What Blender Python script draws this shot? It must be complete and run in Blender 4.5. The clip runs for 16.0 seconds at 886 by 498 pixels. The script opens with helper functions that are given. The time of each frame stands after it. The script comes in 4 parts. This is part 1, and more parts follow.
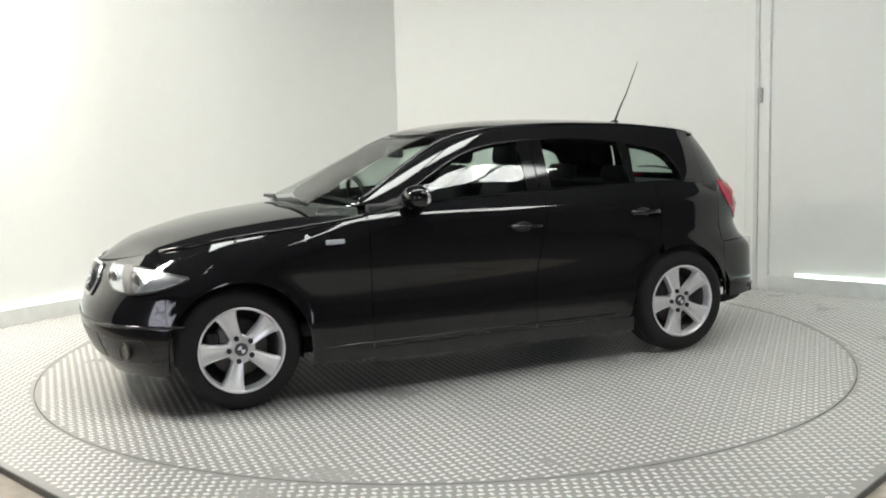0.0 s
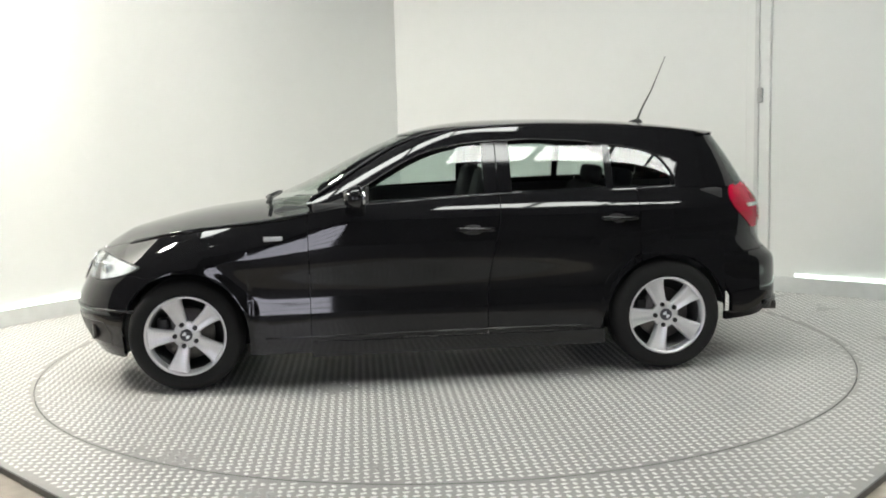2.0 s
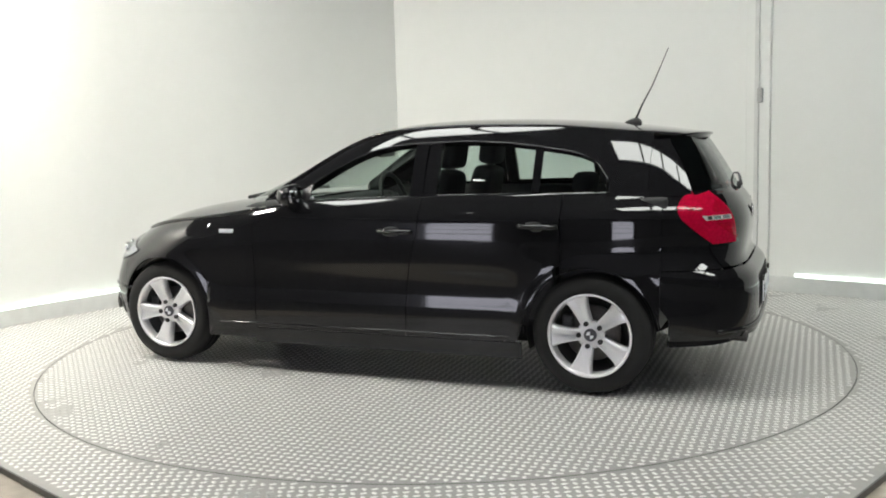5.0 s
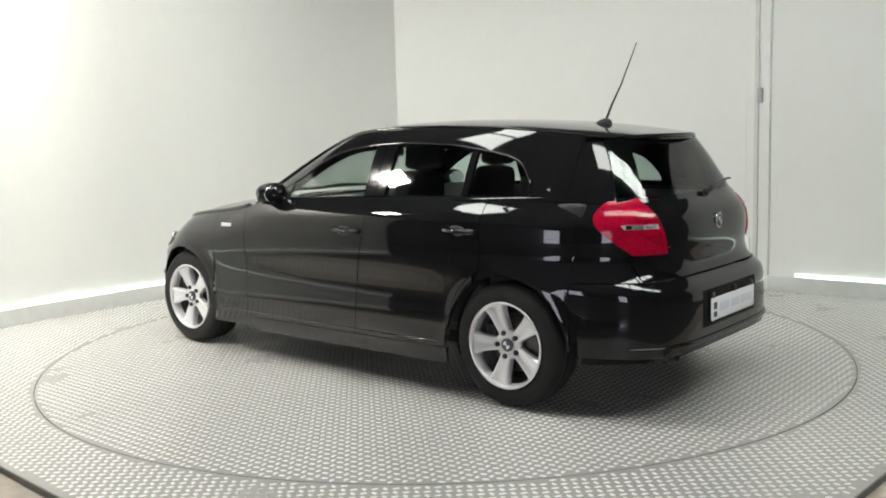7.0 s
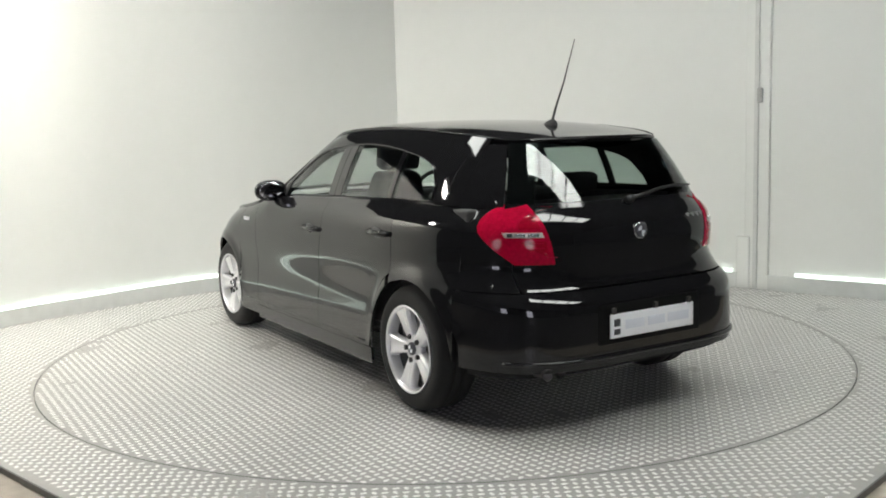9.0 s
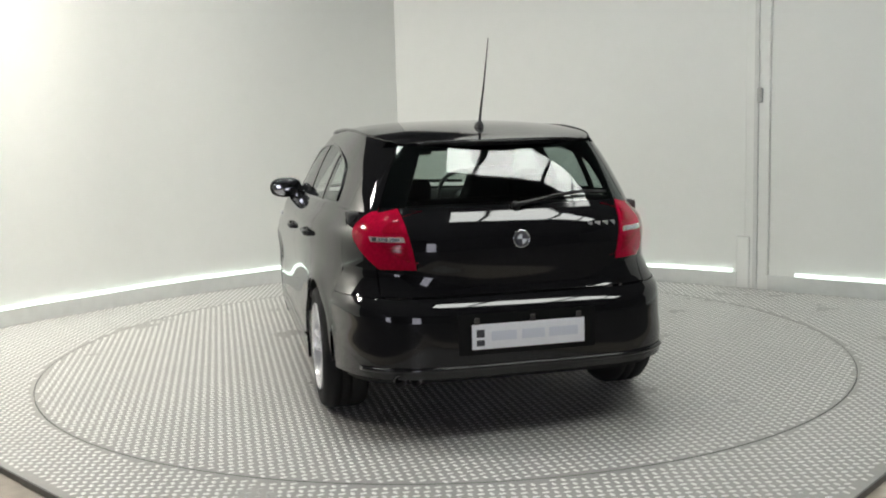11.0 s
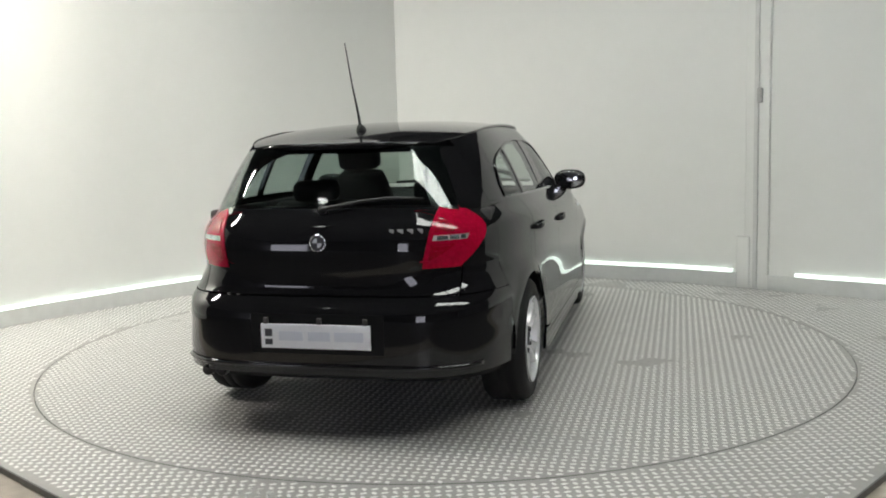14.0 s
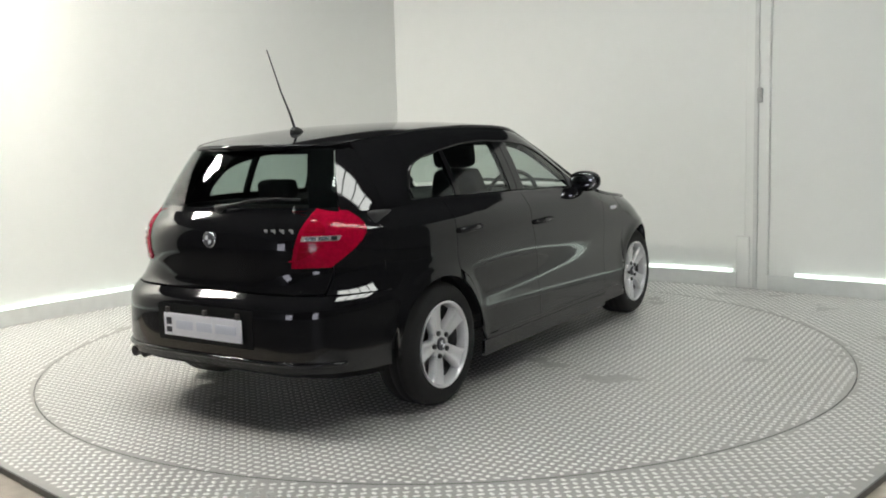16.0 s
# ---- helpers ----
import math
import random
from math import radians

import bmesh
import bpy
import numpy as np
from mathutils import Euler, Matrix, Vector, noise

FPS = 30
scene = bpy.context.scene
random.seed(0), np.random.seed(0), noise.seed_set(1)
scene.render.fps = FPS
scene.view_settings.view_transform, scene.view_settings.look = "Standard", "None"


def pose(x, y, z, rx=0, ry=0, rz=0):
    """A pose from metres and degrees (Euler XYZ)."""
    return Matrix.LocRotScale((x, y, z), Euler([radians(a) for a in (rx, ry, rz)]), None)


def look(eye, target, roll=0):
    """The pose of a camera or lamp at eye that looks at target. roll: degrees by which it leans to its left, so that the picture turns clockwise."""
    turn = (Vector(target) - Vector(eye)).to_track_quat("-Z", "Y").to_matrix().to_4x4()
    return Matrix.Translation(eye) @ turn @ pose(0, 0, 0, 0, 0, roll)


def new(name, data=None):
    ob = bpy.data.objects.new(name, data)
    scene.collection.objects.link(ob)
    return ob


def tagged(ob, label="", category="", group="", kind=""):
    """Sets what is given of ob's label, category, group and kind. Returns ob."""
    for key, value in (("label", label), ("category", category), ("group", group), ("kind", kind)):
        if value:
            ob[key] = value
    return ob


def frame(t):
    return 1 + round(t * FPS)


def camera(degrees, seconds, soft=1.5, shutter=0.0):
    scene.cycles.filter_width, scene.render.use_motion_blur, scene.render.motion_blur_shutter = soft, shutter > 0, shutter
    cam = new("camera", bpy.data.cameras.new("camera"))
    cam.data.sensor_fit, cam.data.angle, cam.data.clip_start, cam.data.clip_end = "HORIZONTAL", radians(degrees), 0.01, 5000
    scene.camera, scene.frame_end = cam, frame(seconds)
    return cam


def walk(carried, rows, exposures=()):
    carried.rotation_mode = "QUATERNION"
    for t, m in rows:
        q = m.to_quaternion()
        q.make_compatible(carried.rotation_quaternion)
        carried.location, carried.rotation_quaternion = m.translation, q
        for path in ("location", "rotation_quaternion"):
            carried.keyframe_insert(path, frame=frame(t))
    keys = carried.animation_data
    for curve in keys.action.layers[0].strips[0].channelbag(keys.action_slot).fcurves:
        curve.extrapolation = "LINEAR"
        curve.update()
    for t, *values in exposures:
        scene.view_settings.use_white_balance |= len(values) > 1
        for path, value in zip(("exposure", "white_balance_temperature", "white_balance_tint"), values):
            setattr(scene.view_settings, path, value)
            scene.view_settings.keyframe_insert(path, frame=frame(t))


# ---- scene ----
cam = camera(50.67, 16.0, soft=1.9)
CAM_POSE = look((0.0, -5.998, 1.366), (0.0063, 0.0, 0.6229), -1.604)
walk(cam, [(0.0, CAM_POSE), (16.0, CAM_POSE)], [(0.0, 0.2), (3.5, 0.2), (7.0, 0.1), (9.0, 0.03), (12.5, -0.16), (14.5, -0.1), (16.0, -0.02)])


# ---- world and light ----
world = bpy.data.worlds.new("World")
world.use_nodes = True
scene.world = world
wn = world.node_tree.nodes
sky = wn.new("ShaderNodeTexSky")
sky.sky_type, sky.sun_disc, sky.sun_elevation, sky.sun_rotation = "NISHITA", False, radians(35), radians(200)
world.node_tree.links.new(sky.outputs[0], wn["Background"].inputs[0])
wn["Background"].inputs[1].default_value = 0.1


# ---- materials ----
def material(name, colour, rough=0.5, metal=0.0, grain=0.0, scale=40.0, bump=0.0, wear=0.0, glow=0.0, coat=0.0, detail=6.0):
    """A principled surface with two scales of tone, roughness and relief."""
    m = bpy.data.materials.new(name)
    m.use_nodes = True
    n, l = m.node_tree.nodes, m.node_tree.links
    b = n["Principled BSDF"]
    b.inputs["Base Color"].default_value = (*colour, 1)
    b.inputs["Roughness"].default_value = rough
    b.inputs["Metallic"].default_value = metal
    b.inputs["Coat Weight"].default_value = coat
    b.inputs["Coat Roughness"].default_value = 0.03
    if glow:
        b.inputs["Emission Color"].default_value = (*colour, 1)
        b.inputs["Emission Strength"].default_value = glow
    if grain or bump or wear:
        co = n.new("ShaderNodeTexCoord")
        fine, broad = n.new("ShaderNodeTexNoise"), n.new("ShaderNodeTexNoise")
        fine.inputs["Scale"].default_value, fine.inputs["Detail"].default_value = scale, detail
        broad.inputs["Scale"].default_value, broad.inputs["Detail"].default_value = scale / 18, 4
        for t in (fine, broad):
            l.new(co.outputs["Object"], t.inputs["Vector"])
        mix = n.new("ShaderNodeMath")
        mix.operation = "ADD"
        l.new(fine.outputs["Fac"], mix.inputs[0])
        l.new(broad.outputs["Fac"], mix.inputs[1])
        ramp = n.new("ShaderNodeMapRange")
        ramp.inputs["From Min"].default_value, ramp.inputs["From Max"].default_value = 0.7, 1.3
        ramp.inputs["To Min"].default_value, ramp.inputs["To Max"].default_value = 1 - grain, 1 + grain
        l.new(mix.outputs[0], ramp.inputs["Value"])
        tone = n.new("ShaderNodeVectorMath")
        tone.operation = "SCALE"
        tone.inputs[0].default_value = colour
        l.new(ramp.outputs[0], tone.inputs["Scale"])
        l.new(tone.outputs[0], b.inputs["Base Color"])
        if wear:
            rr = n.new("ShaderNodeMapRange")
            rr.inputs["From Min"].default_value, rr.inputs["From Max"].default_value = 0.35, 0.65
            rr.inputs["To Min"].default_value, rr.inputs["To Max"].default_value = max(0.02, rough - wear), rough + wear
            l.new(broad.outputs["Fac"], rr.inputs["Value"])
            l.new(rr.outputs[0], b.inputs["Roughness"])
        if bump:
            bp = n.new("ShaderNodeBump")
            bp.inputs["Strength"].default_value, bp.inputs["Distance"].default_value = bump, 0.004
            l.new(fine.outputs["Fac"], bp.inputs["Height"])
            l.new(bp.outputs[0], b.inputs["Normal"])
    return m


def glass(name, tint, gloss=0.02, base=0.065):
    """A thin pane: tinted see-through with a mirror film by Fresnel."""
    m = bpy.data.materials.new(name)
    m.use_nodes = True
    n, l = m.node_tree.nodes, m.node_tree.links
    n.remove(n["Principled BSDF"])
    clear, shine, mix, face, rise, fr = (n.new("ShaderNode" + k) for k in ("BsdfTransparent", "BsdfGlossy", "MixShader", "LayerWeight", "Math", "MapRange"))
    face.inputs["Blend"].default_value = 0.5
    rise.operation, rise.inputs[1].default_value = "POWER", 5.0
    fr.inputs["To Min"].default_value, fr.inputs["To Max"].default_value = base, 1.0
    l.new(face.outputs["Facing"], rise.inputs[0])
    l.new(rise.outputs[0], fr.inputs["Value"])
    clear.inputs[0].default_value = (*tint, 1)
    shine.inputs["Roughness"].default_value = gloss
    l.new(fr.outputs[0], mix.inputs[0])
    l.new(clear.outputs[0], mix.inputs[1])
    l.new(shine.outputs[0], mix.inputs[2])
    l.new(mix.outputs[0], n["Material Output"].inputs[0])
    return m


M_WALL = material("white_wall_paint", (0.755, 0.765, 0.735), 0.5, grain=0.012, scale=7, bump=0.015, wear=0.05)
M_SKIRT = material("grey_skirting_paint", (0.62, 0.63, 0.61), 0.5, grain=0.06, scale=14, wear=0.08)
M_PLATE = material("tread_plate_base", (0.40, 0.388, 0.37), 0.40, 0.32, grain=0.09, scale=26, bump=0.06, wear=0.05)
# Bars are coloured lighter than the base to stand in for rooflight glints.
M_BUMP = material("worn_glint_tread_bar", (0.86, 0.85, 0.825), 0.32, 0.32, grain=0.10, scale=30, wear=0.05)
M_EDGE = material("dark_steel_rim", (0.15, 0.148, 0.14), 0.5, 0.6, grain=0.2, scale=40)
M_CONC = material("hall_concrete", (0.42, 0.37, 0.31), 0.75, grain=0.18, scale=12, bump=0.2)
# Unseen hall surfaces are coloured dark so that the car's reflections stay dim.
M_DARK = material("dark_hall_floor", (0.06, 0.058, 0.055), 0.7, grain=0.2, scale=10, bump=0.2)
M_HALL = material("hall_dimness_colour", (0.13, 0.13, 0.134), 0.8, grain=0.15, scale=6)
M_BRACKET = material("galvanised_bracket", (0.40, 0.40, 0.39), 0.5, 0.3, grain=0.2, scale=60)
M_DAYDOOR = material("daylit_door_sheet", (0.88, 0.88, 1.0), 0.5, glow=5.8)
M_SKY = material("rooflight_sheet", (0.975, 1.0, 0.955), 0.5, glow=14)
M_FLOOD = material("flood_lens", (1.0, 0.95, 0.86), 0.5, glow=195)
M_LED = material("led_strip", (0.88, 1.0, 0.92), 0.5, glow=1.5)
M_PAINT = material("black_car_paint", (0.010, 0.010, 0.011), 0.045, grain=0.1, scale=300)
M_TRIM = material("black_plastic_trim", (0.012, 0.012, 0.012), 0.42, grain=0.15, scale=200, bump=0.05)
# Near-black with weak gloss, so the plate sheet, apron and underbody stay dark.
M_RECESS = material("matt_black_recess", (0.004, 0.004, 0.004), 0.6, grain=0.15, scale=120)
M_RECESS.node_tree.nodes["Principled BSDF"].inputs["Specular IOR Level"].default_value = 0.2
M_GLOSS = material("gloss_black_pillar", (0.008, 0.008, 0.009), 0.08)
M_RUBBER = material("tyre_rubber", (0.007, 0.007, 0.007), 0.85, grain=0.2, scale=90, bump=0.1)
M_ALLOY = material("silver_alloy_paint", (0.78, 0.78, 0.79), 0.26, 0.45, grain=0.05, scale=120)
M_STEEL = material("brake_disc_steel", (0.10, 0.095, 0.09), 0.38, 0.9, grain=0.2, scale=80)
M_MIRROR = material("mirror_silver", (0.5, 0.5, 0.52), 0.04, 1.0)
M_CHROME = material("chrome", (0.82, 0.82, 0.83), 0.08, 1.0)
M_GLASS = glass("tinted_side_glass", (0.72, 0.80, 0.77))
M_REAR = glass("dark_rear_glass", (0.52, 0.60, 0.57))
M_SCREEN = glass("windscreen_glass", (0.80, 0.86, 0.82), base=0.09)
M_LENS = glass("clear_lamp_lens", (0.93, 0.95, 0.96))
M_RED = material("red_lamp_lens", (0.44, 0.004, 0.032), 0.08, grain=0.25, scale=60)
M_RED.node_tree.nodes["Principled BSDF"].inputs["Specular IOR Level"].default_value = 0.25
M_DRED = material("dark_red_lamp_lens", (0.36, 0.003, 0.022), 0.12, grain=0.2, scale=60)
M_CLEAR = material("clear_lamp_band", (0.72, 0.62, 0.62), 0.12, 0.3, coat=1.0)
M_PLATEW = material("white_number_plate", (0.90, 0.91, 0.94), 0.30, grain=0.03, scale=60)
M_BAR = material("grey_plate_writing", (0.76, 0.785, 0.85), 0.5)
M_BARD = material("dark_plate_badge", (0.05, 0.05, 0.06), 0.5)
M_SEAT = material("black_seat_cloth", (0.022, 0.022, 0.024), 0.9, grain=0.25, scale=150, bump=0.2)
M_CABIN = material("dark_cabin_plastic", (0.03, 0.03, 0.031), 0.6, grain=0.15, scale=120)
M_HLINE = material("light_headlining", (0.16, 0.16, 0.155), 0.9, grain=0.1, scale=90)
M_REFLECT = material("lamp_reflector", (0.66, 0.67, 0.69), 0.22, 0.75, grain=0.3, scale=25)
M_ROUND = material("roundel_light", (0.65, 0.67, 0.70), 0.3)


# ---- building helpers ----
def part(name, bm, mat, parent=None, label="", smooth=True):
    me = bpy.data.meshes.new(name)
    bm.normal_update()
    bm.to_mesh(me)
    bm.free()
    me.materials.append(mat)
    for p in me.polygons:
        p.use_smooth = smooth
    ob = new(name, me)
    ob.parent = parent
    if label:
        ob["label"] = label
    return ob


def box(cx, cy, cz, sx, sy, sz, bevel=0.0, m=None, seg=2):
    bm = bmesh.new()
    bmesh.ops.create_cube(bm, size=1, matrix=Matrix.Translation((cx, cy, cz)) @ Matrix.Diagonal((sx, sy, sz, 1)))
    if bevel:
        bmesh.ops.bevel(bm, geom=bm.edges[:], offset=bevel, segments=seg, affect="EDGES", profile=0.6)
    if m:
        bm.transform(m)
    return bm


def lathe(rings, seg, axis="y", closed=False):
    """Turn (radius, along) pairs round the y axis."""
    bm = bmesh.new()
    rows = []
    for r, a in rings:
        rows.append([bm.verts.new((r * math.cos(2 * math.pi * i / seg), a, r * math.sin(2 * math.pi * i / seg))) for i in range(seg)])
    pairs = list(zip(rows, rows[1:])) + ([(rows[-1], rows[0])] if closed else [])
    for a, b in pairs:
        for i in range(seg):
            bm.faces.new((a[i], a[(i + 1) % seg], b[(i + 1) % seg], b[i]))
    if not closed:
        for row in (rows[0], rows[-1]):
            if (row[0].co - row[seg // 2].co).length > 1e-4:
                bm.faces.new(row)
    bmesh.ops.recalc_face_normals(bm, faces=bm.faces[:])
    return bm


def tube(points, radius, seg=8, taper=None):
    """A round bar along points."""
    bm = bmesh.new()
    pts = [Vector(p) for p in points]
    rows = []
    for i, p in enumerate(pts):
        d = (pts[min(i + 1, len(pts) - 1)] - pts[max(i - 1, 0)]).normalized()
        side = d.cross(Vector((0.12, 0.3, 0.94))).normalized()
        up = side.cross(d)
        r = radius if taper is None else radius + (taper - radius) * i / (len(pts) - 1)
        rows.append([bm.verts.new(p + side * r * math.cos(a * 2 * math.pi / seg) + up * r * math.sin(a * 2 * math.pi / seg)) for a in range(seg)])
    for a, b in zip(rows, rows[1:]):
        for i in range(seg):
            bm.faces.new((a[i], a[(i + 1) % seg], b[(i + 1) % seg], b[i]))
    bm.faces.new(rows[0])
    bm.faces.new(rows[-1])
    bmesh.ops.recalc_face_normals(bm, faces=bm.faces[:])
    return bm


def sheet(rows, thick=0.016, core=(0, 0, 0.6), lift=0.0):
    """A panel over a grid of points, with its edges turned inwards."""
    bm = bmesh.new()
    g = [[bm.verts.new(p) for p in r] for r in rows]
    for a, b in zip(g, g[1:]):
        for i in range(len(a) - 1):
            q = (a[i], a[i + 1], b[i + 1], b[i])
            if len({tuple(round(c, 5) for c in v.co) for v in q}) > 2:
                bm.faces.new(q)
    bmesh.ops.remove_doubles(bm, verts=bm.verts[:], dist=1e-5)
    bm.normal_update()
    score = sum((f.calc_center_median() - Vector(core)).dot(f.normal) * f.calc_area() for f in bm.faces)
    if score < 0:
        bmesh.ops.reverse_faces(bm, faces=bm.faces[:])
    bm.normal_update()
    if lift:
        moved = [(v, v.co + v.normal * lift) for v in bm.verts]
        for v, c in moved:
            v.co = c
    if thick:
        rim = [e for e in bm.edges if e.is_boundary]
        normals = {v: v.normal.copy() for e in rim for v in e.verts}
        made = bmesh.ops.extrude_edge_only(bm, edges=rim)["geom"]
        near = {v: n for v, n in normals.items()}
        for e in rim:
            e.smooth = False
        for v in made:
            if isinstance(v, bmesh.types.BMVert):
                src = min((e.other_vert(v) for e in v.link_edges if e.other_vert(v) in near), key=lambda o: (o.co - v.co).length)
                v.co = src.co - near[src] * thick
    return bm


def curve(pts, blur=0.04):
    """A smoothed function through (x, value) pairs."""
    xs, ys = zip(*sorted(pts))
    w = np.array([-2, -1, 0, 1, 2]) * blur / 2
    return lambda x: float(np.mean(np.interp(x + w, xs, ys)))


def lin(a, b, n):
    return [a + (b - a) * i / (n - 1) for i in range(n)]


# ---- the booth ----
def eased(line, n):
    """More points along a plan line, rounded between the given ones."""
    pts = [Vector((x, y, 0)) for x, y in line]
    out = []
    for i in range(len(pts) - 1):
        p0, p1, p2, p3 = pts[max(i - 1, 0)], pts[i], pts[i + 1], pts[min(i + 2, len(pts) - 1)]
        for k in range(n):
            t = k / n
            q = 0.5 * (2 * p1 + (p2 - p0) * t + (2 * p0 - 5 * p1 + 4 * p2 - p3) * t * t + (3 * p1 - p0 - 3 * p2 + p3) * t ** 3)
            out.append((q.x, q.y))
    return out + [line[-1]]


LEFT = [(-5.15, -1.6), (-3.36, 0.97), (-2.92, 1.53), (-2.40, 2.12), (-1.82, 2.62), (-0.42, 3.75)]
LEFT = eased(LEFT, 6)
RIGHT = [(-0.42, 3.75), (1.50, 2.52), (2.08, 2.18), (2.56, 1.80)]
DOOR = [(2.70, 1.66), (3.0, 1.40), (3.4, 1.09), (5.6, -0.9)]
TOP = 2.74


def run_of_wall(line, z0, z1, out0, out1):
    """A wall of even thickness along a plan line; out is measured away from the turntable."""
    bm = bmesh.new()
    pts = [Vector((x, y, 0)) for x, y in line]
    cols = []
    for i, p in enumerate(pts):
        d = (pts[min(i + 1, len(pts) - 1)] - pts[max(i - 1, 0)]).normalized()
        n = Vector((-d.y, d.x, 0))
        if n.dot(p) < 0:
            n = -n
        cols.append([bm.verts.new(p + n * o + Vector((0, 0, z))) for o, z in ((out0, z0), (out0, z1), (out1, z1), (out1, z0))])
    for a, b in zip(cols, cols[1:]):
        for i in range(4):
            bm.faces.new((a[i], a[(i + 1) % 4], b[(i + 1) % 4], b[i]))
    for a, b in zip(cols, cols[1:]):
        for p, q in zip(a, b):
            bm.edges.get((p, q)).smooth = False
    for cap in (cols[0], cols[-1]):
        for e in bm.faces.new(cap).edges:
            e.smooth = False
    bmesh.ops.recalc_face_normals(bm, faces=bm.faces[:])
    return bm


def build_booth():
    for name, line in (("wall_west", LEFT), ("wall_north", RIGHT), ("wall_east", DOOR)):
        tagged(part(name, run_of_wall(line, 0, TOP, 0, 0.12), M_WALL), "smooth white painted booth wall panel", "wall", kind="structure")
        tagged(part("baseboard", run_of_wall(line, 0, 0.125, -0.03, -0.002), M_SKIRT), "pale grey painted skirting board", "skirting", kind="structure")
        cut = line if name != "wall_east" else [(2.87, 1.515)] + line[1:]
        cut = cut if name != "wall_north" else line[:3] + [(2.47, 1.87)]
        tagged(part("light_strip", run_of_wall(cut, 0.128, 0.152, -0.026, -0.006), M_LED, smooth=False), "glowing white light strip on the skirting", "light strip", "strips round the booth")
    # upright post between the two wall runs, with its narrow channel and bracket
    d = math.degrees(math.atan2(1.66 - 1.80, 2.70 - 2.56))
    post = tagged(new("wall_post"), "pale grey metal joint post between wall panels", "post")
    post.matrix_world = pose(2.63, 1.73, 0, 0, 0, d)
    part("post_body", box(0, 0.02, TOP / 2, 0.20, 0.10, TOP, 0.006), M_WALL, post)
    part("channel", box(-0.005, -0.040, TOP / 2, 0.035, 0.016, TOP, 0.003), M_SKIRT, post, "thin grey metal channel")
    part("bracket", box(0.025, -0.046, 1.60, 0.04, 0.03, 0.12, 0.012), M_BRACKET, post, "small grey bracket on the post")
    part("foot_cover", box(-0.11, -0.035, 0.22, 0.11, 0.03, 0.44, 0.012), M_WALL, post, "grey boxed foot of the post")


